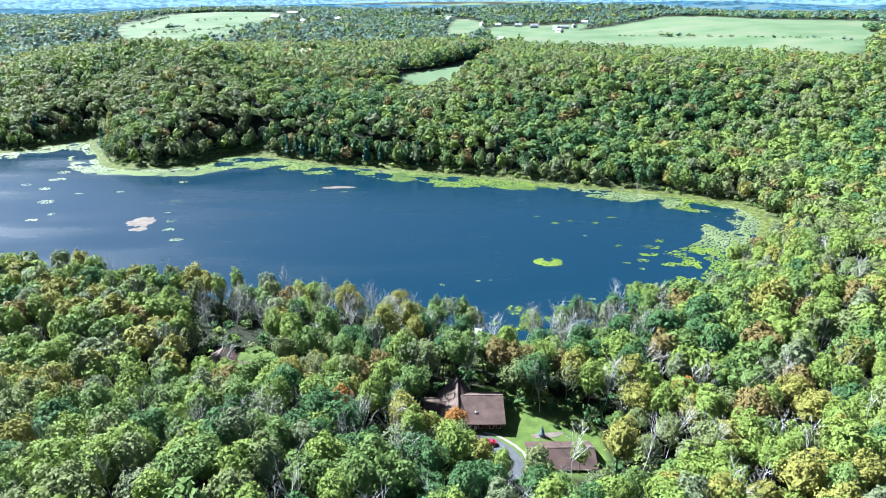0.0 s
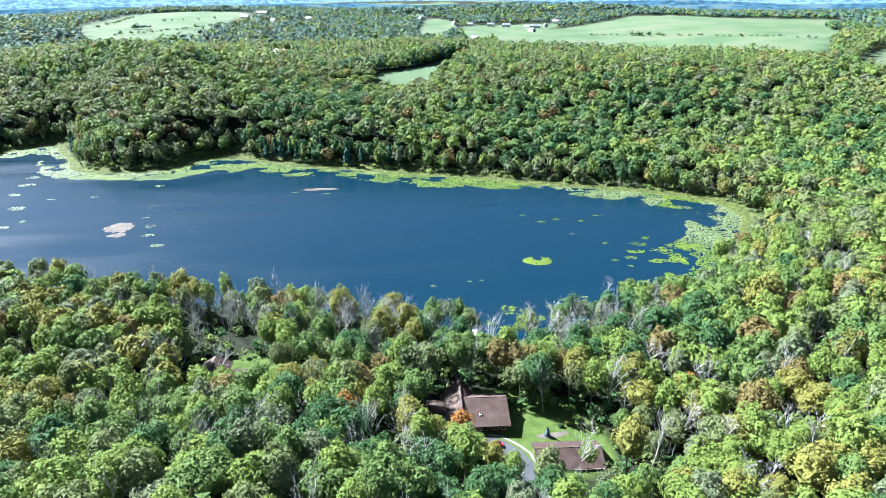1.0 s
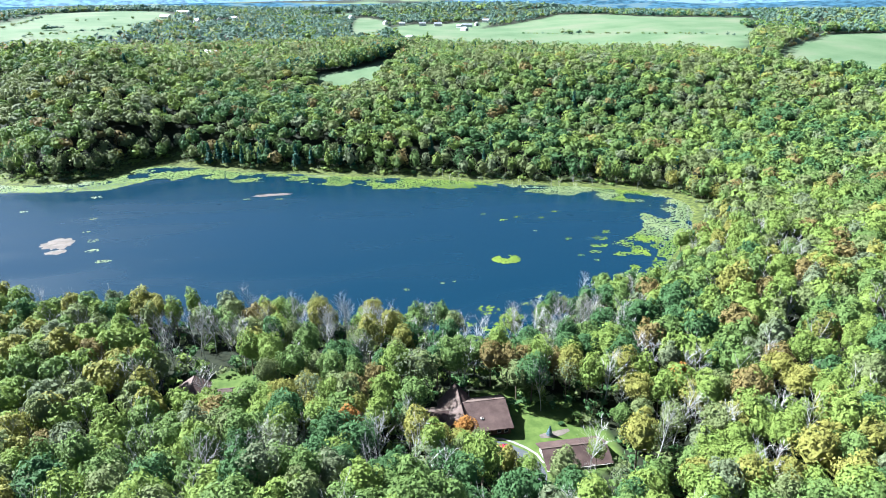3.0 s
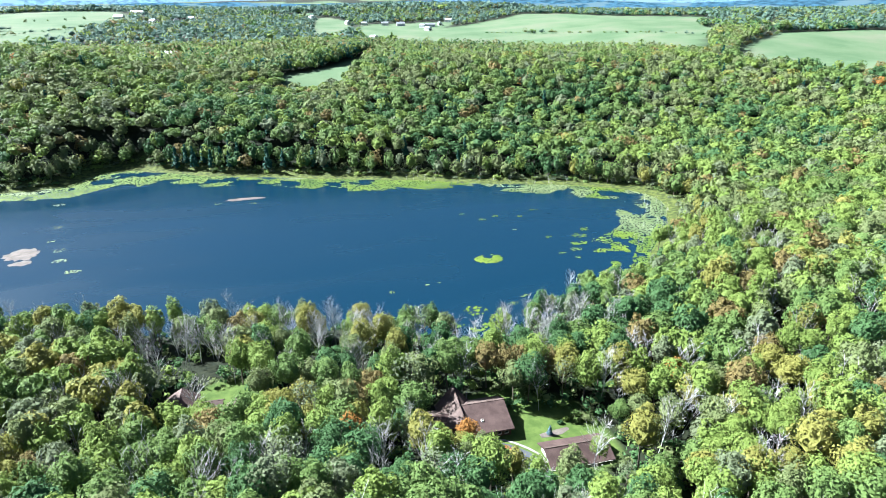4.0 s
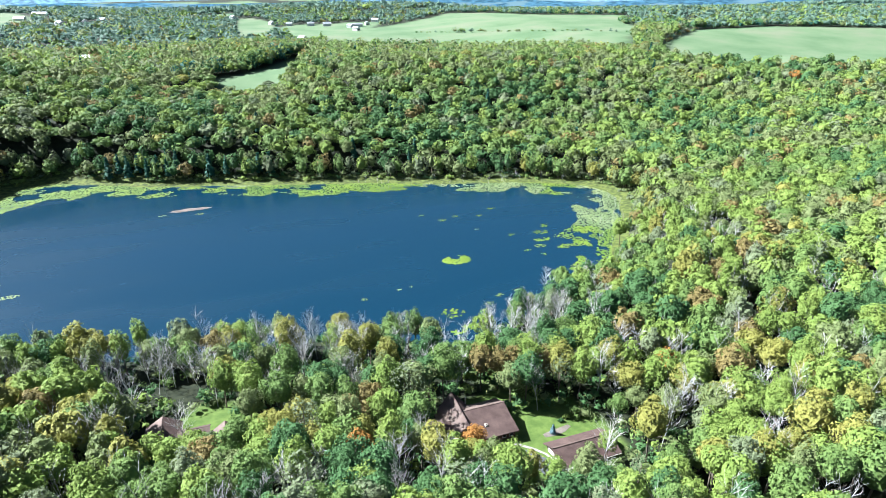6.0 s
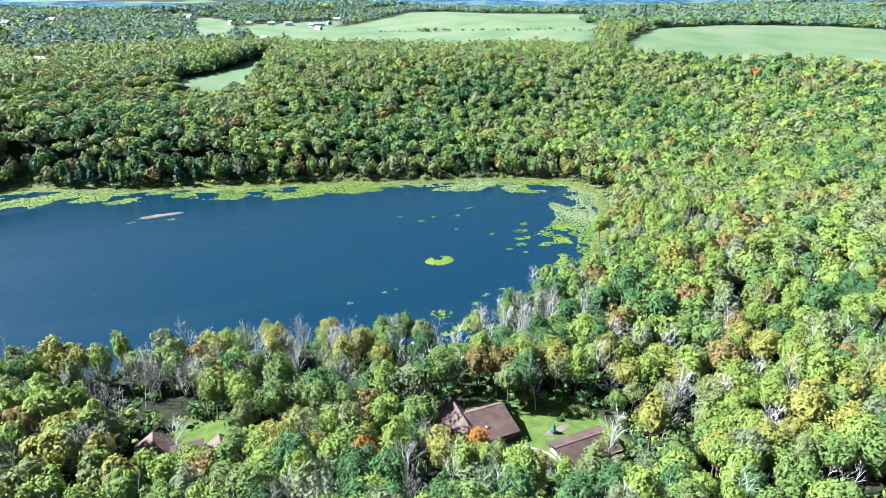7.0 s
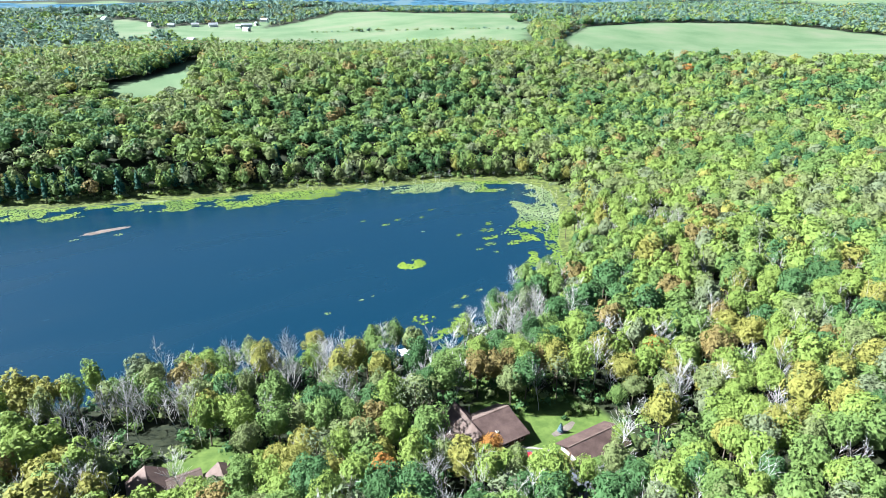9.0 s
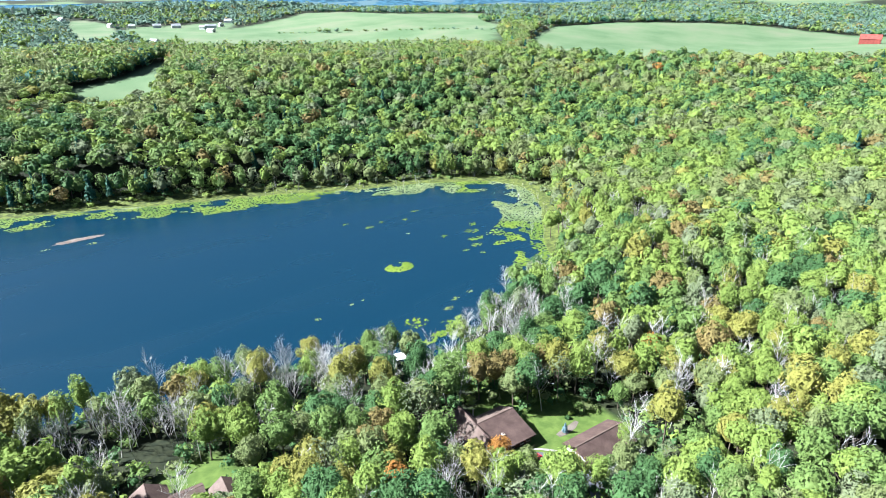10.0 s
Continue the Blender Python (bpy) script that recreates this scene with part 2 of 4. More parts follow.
def rounded(points, n=6):
    """A closed smooth curve through the points."""
    p, out = np.array(points, float), []
    for i in range(len(p)):
        a, b, c, d = p[i - 1], p[i], p[(i + 1) % len(p)], p[(i + 2) % len(p)]
        for k in range(n):
            t = k / n
            out.append(0.5 * (2 * b + (c - a) * t + (2 * a - 5 * b + 4 * c - d) * t * t + (3 * b - a - 3 * c + d) * t ** 3))
    return np.array(out)


def outside(x, y, poly):
    """Distance to a closed outline, positive outside it."""
    x, y = np.asarray(x, float), np.asarray(y, float)
    best, inside = np.full(x.shape, 1e18), np.zeros(x.shape, bool)
    for i in range(len(poly)):
        (ax, ay), (bx, by) = poly[i], poly[(i + 1) % len(poly)]
        dx, dy = bx - ax, by - ay
        t = np.clip(((x - ax) * dx + (y - ay) * dy) / (dx * dx + dy * dy + 1e-9), 0, 1)
        best = np.minimum(best, (x - ax - t * dx) ** 2 + (y - ay - t * dy) ** 2)
        if ay != by:
            inside ^= ((ay > y) != (by > y)) & (x < (bx - ax) * (y - ay) / (by - ay) + ax)
    return np.where(inside, -1, 1) * np.sqrt(best)


def ease(v, a, b):
    t = np.clip((v - a) / (b - a), 0, 1)
    return t * t * (3 - 2 * t)


def hill(x, y, cx, cy, rx, ry):
    return np.exp(-((x - cx) / rx) ** 2 - ((y - cy) / ry) ** 2)


def lattice(i, j, seed):
    h = np.sin(i * 127.1 + j * 311.7 + seed * 74.7) * 43758.5453
    return h - np.floor(h)


def rough_noise(x, y, size, seed=0, octaves=3):
    """Smooth value noise, 0 to 1."""
    total, weight, amp = 0.0, 0.0, 1.0
    for o in range(octaves):
        u, v = np.asarray(x, float) / size, np.asarray(y, float) / size
        i, j = np.floor(u), np.floor(v)
        f, g = u - i, v - j
        f, g = f * f * (3 - 2 * f), g * g * (3 - 2 * g)
        s = seed + o * 13
        total = total + amp * ((lattice(i, j, s) * (1 - f) + lattice(i + 1, j, s) * f) * (1 - g) + (lattice(i, j + 1, s) * (1 - f) + lattice(i + 1, j + 1, s) * f) * g)
        weight, amp, size = weight + amp, amp * 0.5, size * 0.5
    return total / weight


SHORE = rounded(LAKE)


def shore_distance(x, y):
    return outside(x, y, SHORE) + 5.0 * (rough_noise(x, y, 14.0, 5) - 0.5)


def height(x, y, d=None):
    x, y = np.asarray(x, float), np.asarray(y, float)
    d = shore_distance(x, y) if d is None else d
    bank = np.where(d < 0, np.maximum(d * 0.12, -3), np.minimum(d * 0.1, 1.2))
    g = 5 * ease(d, 5, 40)
    g = g + 14 * ease(-y, -185, -95) * ease(-x, -40, 60) + 8 * ease(-y, -150, -85) + 7 * ease(x, 60, 140) * ease(-y, -330, -200)
    g = g + 34 * np.maximum(ease(y, 440, 720) * np.maximum(ease(x, -420, -250), ease(y, 600, 800)), ease(x, 420, 640) * ease(y, 150, 480)) + 14 * ease(y, 700, 1000)
    g = g + 18 * hill(x, y, 200, 640, 300, 110) + 32 * hill(x, y, -340, 735, 150, 110)
    g = g + 18 * ease(x, 230, 450) * ease(-y, -700, -300)
    g = g + 6 * np.sin(x / 310 + 1) * np.sin(y / 270) * ease(y, 800, 1200)
    g = g + 35 * hill(x, y, 600, 4300, 1500, 500) + 30 * hill(x, y, -1500, 4400, 1200, 500)
    g = g + 10 * hill(x, y, 3000, 3300, 1100, 900) + 8 * hill(x, y, -600, 2600, 700, 250) - 25 * hill(x, y, 1500, 2200, 700, 500)
    g = g + 30 * ease(y, 1150, 1900) * hill(x, y, -600, 1700, 420, 900) - 9 * hill(x, y, -480, 1040, 260, 110) - 13 * hill(x, y, -40, 655, 80, 55) + 25 * hill(x, y, 3600, 1500, 900, 900)
    fall = 1 - ease(y, 1750, 2400)
    g = g + 10 * ease(y, 1000, 1300) * fall + 15 * ease(x, 330, 600) * ease(y, 600, 900) * fall + 22 * hill(x, y, 520, 560, 150, 150) + 7 * hill(x, y, 10, 770, 160, 120) + 24 * hill(x, y, 330, 1980, 380, 230) + 8 * hill(x, y, -20, 870, 130, 60)
    g = g + 2.5 * (rough_noise(x, y, 60.0, 3) - 0.5) * ease(d, 20, 60) * (1 - ease(60 - np.hypot(x - 15, y - 158), 0, 30))
    return bank + g * ease(d, 2, 45)


def ground_at(x, y):
    return float(height(np.array([x]), np.array([y]))[0])


FIELDS = [rounded(p, 4) for p in (
    [(104, 960), (156, 1172), (224, 1321), (347, 1464), (477, 1565), (583, 1644), (682, 1609), (700, 1456), (780, 1330), (827, 1248), (735, 1094), (690, 985),
     (580, 880), (455, 690), (464, 806), (426, 848), (312, 893), (193, 927)],
    [(-56, 722), (-19, 740), (12, 785), (55, 850), (60, 830), (42, 752), (24, 698), (8, 676), (-18, 670), (-42, 678)],
    [(451, 640), (485, 585), (526, 540), (560, 480), (600, 410), (760, 380), (1100, 420), (1350, 560), (1278, 804), (1116, 900), (949, 953), (770, 945), (685, 892), (597, 821)],
    [(-693, 1388), (-701, 1528), (-695, 1716), (-600, 1850), (-494, 1857), (-385, 1567), (-405, 1418), (-407, 1247), (-434, 1150), (-473, 1115), (-560, 1130), (-640, 1250)],
    [(29, 1713), (92, 1659), (86, 1428), (57, 1250), (20, 1180), (4, 1253)],
    [(-140, 1760), (-40, 1860), (60, 1900), (70, 1850), (-53, 1740)],
    [(-1150, 1750), (-900, 1800), (-880, 2050), (-1200, 2000)],
    [(100, 1160), (180, 1200), (320, 1480), (347, 1600), (230, 1560), (130, 1540), (90, 1400)],
)]
YARDS = [rounded(p, 4) for p in (
    [(0, 150), (6, 143), (18, 132), (30, 134), (46, 137), (49, 152), (44, 168), (34, 176), (35, 200), (36, 218), (26, 220), (22, 200), (18, 180), (2, 176)],
    [(-90, 182), (-72, 178), (-60, 178), (-58, 196), (-64, 206), (-74, 207), (-82, 200)],
)]

CLEARINGS = [rounded(p, 4) for p in (
    [(-8, 152), (4, 147), (14, 142), (22, 135), (32, 133), (45, 134), (47, 147), (41, 157), (31, 163), (22, 168), (17, 175), (4, 177), (-8, 173)],
    [(23, 192), (31, 188), (35, 200), (34, 214), (26, 216), (22, 204)],
    [(-87, 188), (-74, 183), (-64, 180), (-63, 190), (-67, 201), (-76, 203), (-87, 200)],
)]

# shaded openings under the tall shore trees, with hardly any growth
SHADE = [rounded(p, 4) for p in ([(-116, 226), (-99, 234), (-76, 236), (-68, 214), (-94, 209)], [(-47, 217), (-25, 209), (-5, 204), (-6, 184), (-45, 193)])]


def clearing_distance(x, y):
    d = outside(x, y, CLEARINGS[0])
    for c in CLEARINGS[1:]:
        d = np.minimum(d, outside(x, y, c))
    return d


def field_distance(x, y):
    d = outside(x, y, FIELDS[1])
    for f in FIELDS[:1] + FIELDS[2:]:
        d = np.minimum(d, outside(x, y, f))
    far = ease(np.hypot(x, y), 1900, 2500)
    speckle = (0.55 - rough_noise(x * 0.6, y, 260.0, 21, 2)) * 400
    return np.minimum(d, np.where(far > 0.5, speckle, 1e9))


def yard_distance(x, y):
    return np.minimum(outside(x, y, YARDS[0]), outside(x, y, YARDS[1]))


def steps(spans):
    out = []
    for a, b, s in spans:
        out += list(np.arange(a, b, s))
    return np.array(out + [spans[-1][1]])


def build_ground():
    xs = steps([(-4600, -1600, 120), (-1600, -460, 30), (-460, -130, 8), (-130, 140, 3), (140, 420, 8), (420, 1600, 28), (1600, 4700, 120)])
    ys = steps([(-1500, 0, 150), (0, 90, 10), (90, 270, 3), (270, 540, 5), (540, 1000, 12), (1000, 2400, 30), (2400, 4700, 110)])
    gx, gy = np.meshgrid(xs, ys)
    x, y = gx.ravel(), gy.ravel()
    d = shore_distance(x, y)
    z = height(x, y, d)
    nx, ny = len(xs), len(ys)
    i = (np.arange(ny - 1)[:, None] * nx + np.arange(nx - 1)[None, :]).ravel()
    faces = np.stack([i, i + 1, i + nx + 1, i + nx], 1)
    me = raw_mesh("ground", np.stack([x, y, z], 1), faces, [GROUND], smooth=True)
    cover = np.zeros((len(x), 4), np.float32)
    cover[:, 0] = ease(-field_distance(x, y), -6, 6)
    cover[:, 1] = ease(-yard_distance(x, y), -1.5, 1.5)
    cover[:, 2] = ease(-d, -22, -14) * np.maximum(ease(y + 0.9 * x, 330, 420), ease(y, 400, 440))
    cover[:, 3] = 1
    att = me.color_attributes.new("cover", "FLOAT_COLOR", "POINT")
    att.data.foreach_set("color", cover.ravel())
    tagged(new("ground", me), "rolling wooded ground with meadows, lawns and marshy lake banks", "ground", kind="structure")


build_ground()
bm = bmesh.new()
# the water sheet lies within the basin and ends under the banks
rim = [bm.verts.new((x, y, 0.0)) for x, y in rounded([(-900, 250), (-900, 700), (-380, 640), (-150, 575), (60, 500), (215, 430), (245, 350), (150, 235), (30, 205), (-120, 225)], 4)]
bm.faces.new(rim)
lake = part("water", bm, WATER)
tagged(lake, "dark blue lake water with faint wind ripples", "lake", kind="structure")

# ---- trees ----
RNG = np.random.default_rng(7)


def unit(n):
    v = RNG.normal(size=(n, 3))
    return v / np.linalg.norm(v, axis=1, keepdims=True)


def leaf_cards(centres, normals, size, loose=0.6):
    """Small three-sided leaf clumps, uneven in outline, facing about along their normals."""
    n = len(centres)
    nv = normals + loose * unit(n)
    nv /= np.linalg.norm(nv, axis=1, keepdims=True)
    a = np.cross(nv, unit(n))
    a /= np.linalg.norm(a, axis=1, keepdims=True) + 1e-9
    b = np.cross(nv, a)
    s = size * RNG.uniform(0.6, 1.25, (n, 1))
    tri = []
    for u, v in ((-0.95, -0.5), (0.95, -0.4), (0.05, 0.95)):
        w = RNG.uniform(0.65, 1.25, (n, 1))
        tri.append(centres + s * 0.72 * w * (u * a + v * b))
    return np.stack(tri, 1).reshape(-1, 3)


def ball(fine):
    bm = bmesh.new()
    bmesh.ops.create_icosphere(bm, subdivisions=2 if fine else 1, radius=1.0)
    v = np.array([w.co[:] for w in bm.verts])
    f = np.array([[w.index for w in g.verts] for g in bm.faces])
    bm.free()
    return v / np.linalg.norm(v, axis=1, keepdims=True), f


BALLS = [ball(False), ball(True)]


def lobed_crown(cards, lobes, base, fine, ragged_by=1.0):
    """A deciduous crown, one metre tall and one wide in its own units: leaves over rounded boughs, round a dense core."""
    mid, span = base + (1 - base) * 0.46, 1 - base
    k = np.arange(lobes)
    w = 1 - (k + 0.5) / lobes * 1.38 + RNG.uniform(-0.08, 0.08, lobes)
    w = np.clip(w, -0.6, 1)
    a = k * 2.39996 + RNG.uniform(-0.35, 0.35, lobes)
    q = np.sqrt(1 - w * w)
    reach = 0.5 * (0.61 + RNG.uniform(-0.17, 0.17, lobes) * (0.5 + 0.5 * ragged_by))
    c = np.stack([q * np.cos(a), q * np.sin(a) * RNG.uniform(0.7, 1.0), w], 1) * reach[:, None] + RNG.normal(0, 0.035, 3)
    rad = 0.5 * (1.06 + RNG.uniform(-0.26, 0.26, lobes) * (0.6 + 0.4 * ragged_by)) * 1.28 / math.sqrt(lobes)
    own = RNG.integers(0, lobes, cards * 5)
    u = unit(cards * 5)
    u = u + 0.55 * c[own] / 0.3
    u /= np.linalg.norm(u, axis=1, keepdims=True)
    p = c[own] + u * (rad[own] * (RNG.uniform(0.78, 1.06, len(own)) + 0.35 * ragged_by * RNG.uniform(0, 1, len(own)) ** 5))[:, None]
    hidden = np.zeros(len(p), bool)
    for j in range(lobes):
        hidden |= (own != j) & (np.linalg.norm(p - c[j], axis=1) < rad[j] * 0.8)
    free = np.nonzero(~hidden & (p[:, 2] > -0.36))[0][:cards]
    p, u = p[free], u[free]
    v, f = BALLS[fine]
    core = v * RNG.uniform(0.25, 0.36, (len(v), 1))
    scale, shift = np.array([1, 1, span]), np.array([0, 0, mid])
    return p * scale + shift, u, (core * scale + shift)[f].reshape(-1, 3)


def cone_crown(cards):
    t = RNG.uniform(0, 1, cards) ** 0.7
    z = 1.0 - t * 0.88
    tier = 0.75 + 0.25 * np.cos(t * 40)
    r = 0.5 * t ** 0.85 * tier * RNG.uniform(0.7, 1.05, cards)
    a = RNG.uniform(0, 6.283, cards)
    p = np.stack([r * np.cos(a), r * np.sin(a), z], 1)
    n = np.stack([np.cos(a), np.sin(a), np.full(cards, 0.6)], 1)
    return p, n


def prism(a, b, ra, rb, sides=4):
    a, b = np.array(a, float), np.array(b, float)
    w = (b - a) / (np.linalg.norm(b - a) + 1e-9)
    u = np.cross(w, [0.3, 0.9, 0.2] if abs(w[2]) > 0.5 else [0, 0, 1.0])
    u /= np.linalg.norm(u)
    v = np.cross(w, u)
    ang = np.arange(sides) * 2 * math.pi / sides
    ring = np.cos(ang)[:, None] * u + np.sin(ang)[:, None] * v
    verts = np.concatenate([a + ring * ra, b + ring * rb])
    i = np.arange(sides)
    j = (i + 1) % sides
    return verts, np.stack([i, j, j + sides, i + sides], 1)


def join(pieces):
    vs, fs, k = [], [], 0
    for v, f in pieces:
        vs.append(v)
        fs.append(f + k)
        k += len(v)
    return np.concatenate(vs), np.concatenate(fs)


def trunk_pieces(fork=0.45, limbs=5):
    """Trunk and main limbs, one metre tall in all, for a leafy tree."""
    top = np.array([RNG.normal() * 0.02, RNG.normal() * 0.02, fork])
    out = [prism((0, 0, -0.04), top, 0.017, 0.011, 5), prism(top, (RNG.normal() * 0.04, RNG.normal() * 0.04, 0.86), 0.011, 0.003)]
    for k in range(limbs):
        a = k * 2.4 + RNG.uniform(0, 0.8)
        s = top * RNG.uniform(0.75, 1.1)
        e = s + np.array([math.cos(a) * 0.27, math.sin(a) * 0.27, RNG.uniform(0.18, 0.4)])
        out.append(prism(s, e, 0.007, 0.002))
    return join(out)


def bare_pieces(branches, twigs, spread):
    """A leafless tree, one metre tall: one or two leaders, rising boughs and fine twigs that taper."""
    out = []

    def limb(p, d, length, r, parts, sides, end):
        line = [p]
        for k in range(parts):
            d = d + RNG.normal(0, 0.09, 3) + np.array([0, 0, 0.05])
            d = d / np.linalg.norm(d)
            line.append(line[-1] + d * length / parts)
            f, g = 1 - (1 - end) * k / parts, 1 - (1 - end) * (k + 1) / parts
            out.append(prism(line[-2], line[-1], r * f, r * g, sides))
        return np.array(line)

    trunk = limb(np.array([0, 0, -0.04]), np.array([RNG.normal(0, 0.04), RNG.normal(0, 0.04), 1.0]), 0.92, 0.0066, 6, 5, 0.2)
    leaders = [trunk]
    if RNG.uniform() < 0.6:
        a = RNG.uniform(0, 6.283)
        leaders.append(limb(trunk[2], np.array([math.cos(a) * 0.35, math.sin(a) * 0.35, 1.0]), 0.58, 0.0045, 4, 4, 0.25))
    for k in range(branches):
        lead = leaders[k % len(leaders)]
        f = RNG.uniform(0.36, 0.98) * (len(lead) - 1) if lead is trunk else RNG.uniform(0.1, 0.98) * (len(lead) - 1)
        i = min(int(f), len(lead) - 2)
        p = lead[i] + (lead[i + 1] - lead[i]) * (f - i)
        a = k * 2.4 + RNG.uniform(-0.5, 0.5)
        top = p[2]
        length = (0.10 + 0.30 * (1 - top)) * RNG.uniform(0.7, 1.25)
        d = np.array([math.cos(a) * spread, math.sin(a) * spread, RNG.uniform(0.5, 1.1)])
        bough = limb(p, d, length, 0.0024, 2, 3, 0.35)
        for m in range(twigs):
            g = RNG.uniform(0.25, 1.0) * 2
            j = min(int(g), 1)
            q = bough[j] + (bough[j + 1] - bough[j]) * (g - j)
            e = d / np.linalg.norm(d) + unit(1)[0] * 0.8 + np.array([0, 0, 0.3])
            out.append(prism(q, q + e / np.linalg.norm(e) * length * RNG.uniform(0.3, 0.6), 0.0011, 0.0006, 3))
    v, f = [], []
    for pv, pf in out:
        f.append(pf + sum(len(w) for w in v))
        v.append(pv)
    v, f = np.concatenate(v), np.concatenate(f)
    v[:, 2] *= 1.0 / v[:, 2].max()
    return v, f




def scatter(x0, x1, y0, y1, gap):
    """Uneven rows of places, about gap apart."""
    nx, ny = int((x1 - x0) / gap), int((y1 - y0) / (gap * 0.87))
    i, j = np.meshgrid(np.arange(nx), np.arange(ny))
    x = x0 + (i + 0.5 * (j % 2)) * gap + RNG.uniform(-0.42, 0.42, i.shape) * gap
    y = y0 + j * gap * 0.87 + RNG.uniform(-0.42, 0.42, i.shape) * gap
    return x.ravel(), y.ravel()


def in_view(x, y, margin=0.0):
    a = np.degrees(np.arctan2(x + 40, y - 20 + 60))
    return (a > -48 - margin) & (a < 74 + margin)


# farm buildings in the distance: place, width, length, turn
HOMES = [(-194, 905, 12, 18, 60), (-228, 925, 8, 10, 20), (1091, 535, 20, 30, 20), (769, 1015, 12, 50, 75),
         (92, 1559, 10, 14, 20), (128, 1529, 9, 13, 70), (104, 1164, 10, 14, 35), (175, 1521, 9, 16, 80), (208, 1497, 11, 18, 85), (247, 1432, 9, 13, 40), (241, 1348, 8, 16, 30),
         (300, 1493, 9, 14, 0), (347, 1599, 11, 18, 50), (270, 1460, 8, 22, 80), (15, 1712, 12, 18, 20), (-325, 1506, 12, 17, 40), (-400, 1724, 12, 30, 80), (-287, 1553, 10, 14, 10), (-261, 1602, 11, 15, 60),
         (-411, 1591, 11, 22, 70), (-141, 965, 9, 16, 75)]


def away_from_homes(x, y):
    ok = np.ones(np.shape(x), bool)
    for hx0, hy0, w, l, a in HOMES:
        ok &= ~((np.abs(x - hx0 * (y + 1) / hy0) < l * 0.8 + 4) & (y - hy0 > -75) & (y < hy0 + l * 0.6 + 4))
    return ok


def wooded(x, y, clear=3.0):
    return away_from_homes(x, y) & (shore_distance(x, y) > clear) & (field_distance(x, y) > 2) & (clearing_distance(x, y) > 1.5)


HUES = list(LEAF)[:8]


def choose_hue(x, y):
    """Which leaf colour grows where: drifts of like trees, and strays."""
    n = len(x)
    a = rough_noise(x, y, 70.0, 31, 2) + RNG.normal(0, 0.23, n) - 0.16 * hill(x, y, 190, 450, 150, 110)
    a = a + ease(y, 430, 520) * (0.04 + 0.12 * ease(-x, 20, 180))
    h = np.select([a < 0.25, a < 0.46, a < 0.70, a < 0.86], [1, 0, 2, 4], 3)
    east = ease(x, 30, 140) * ease(-y, -360, -240)
    h = np.where((RNG.uniform(size=n) < 0.12 * east), 2, h)
    north = ease(y, 430, 520)
    far_side = np.maximum(north, ease(x, 170, 230))
    h = np.where((h == 3) & (RNG.uniform(size=n) < 0.9 * far_side), 4, h)
    h = np.where((h == 2) & (RNG.uniform(size=n) < 0.4 * north), 0, h)
    bank = hill(x, y, -25, 220, 55, 35)
    h = np.where(RNG.uniform(size=n) < 0.6 * bank, RNG.choice([3, 4, 4, 5, 0], n), h)
    stray = RNG.uniform(size=n)
    h = np.where(stray < 0.07 - 0.02 * far_side, 5, h)
    h = np.where((stray > 0.10) & (stray < 0.1006), 6, h)
    h = np.where((stray > 0.118) & (stray < 0.150), 7, h)
    return h


def stamp(name, x, y, tall, wide, hue, protos, card, label, loose=0.5, sink=0.0):
    """One mesh of many trees' crowns, each a turned and scaled prototype."""
    z = height(x, y) - sink * tall
    keys = RNG.integers(0, len(protos), len(x))
    vs, idx = [], []
    turn = RNG.uniform(0, 6.283, len(x))
    for k, (p, n, *inner) in enumerate(protos):
        sel = np.nonzero(keys == k)[0]
        if not len(sel):
            continue
        c, s = np.cos(turn[sel])[:, None], np.sin(turn[sel])[:, None]
        px = (p[:, 0] * c - p[:, 1] * s) * wide[sel][:, None] + x[sel][:, None]
        py = (p[:, 0] * s + p[:, 1] * c) * wide[sel][:, None] + y[sel][:, None]
        pz = p[:, 2] * tall[sel][:, None] + z[sel][:, None]
        nx, ny = n[:, 0] * c - n[:, 1] * s, n[:, 0] * s + n[:, 1] * c
        nz = np.broadcast_to(n[:, 2], nx.shape)
        size = np.broadcast_to((card * wide[sel])[:, None], nx.shape).reshape(-1, 1)
        vs.append(leaf_cards(np.stack([px, py, pz], -1).reshape(-1, 3), np.stack([nx, ny, nz], -1).reshape(-1, 3), size, loose))
        idx.append(np.repeat(hue[sel], p.shape[0]))
        core = inner[0] if inner else None
        if core is not None:
            cx = (core[:, 0] * c - core[:, 1] * s) * wide[sel][:, None] + x[sel][:, None]
            cy = (core[:, 0] * s + core[:, 1] * c) * wide[sel][:, None] + y[sel][:, None]
            cz = core[:, 2] * tall[sel][:, None] + z[sel][:, None]
            vs.append(np.stack([cx, cy, cz], -1).reshape(-1, 3))
            idx.append(np.repeat(hue[sel], len(core) // 3))
    v = np.concatenate(vs)
    me = raw_mesh(name, v, np.arange(len(v)).reshape(-1, 3), [LEAF[h] for h in LEAF], np.concatenate(idx))
    return tagged(new(name, me), label, "woods", kind="stuff")


def stamp_solid(name, protos, x, y, tall, wide, material, label):
    """One mesh of many trunks or bare trees."""
    z = height(x, y)
    vs, fs, k = [], [], 0
    for i in range(len(x)):
        v, f = protos[i % len(protos)]
        a = i * 2.399
        c, s = math.cos(a), math.sin(a)
        vs.append(np.stack([(v[:, 0] * c - v[:, 1] * s) * wide[i] + x[i], (v[:, 0] * s + v[:, 1] * c) * wide[i] + y[i], v[:, 2] * tall[i] + z[i]], 1))
        fs.append(f + k)
        k += len(v)
    me = raw_mesh(name, np.concatenate(vs), np.concatenate(fs), [material])
    return tagged(new(name, me), label, "woods", kind="stuff")


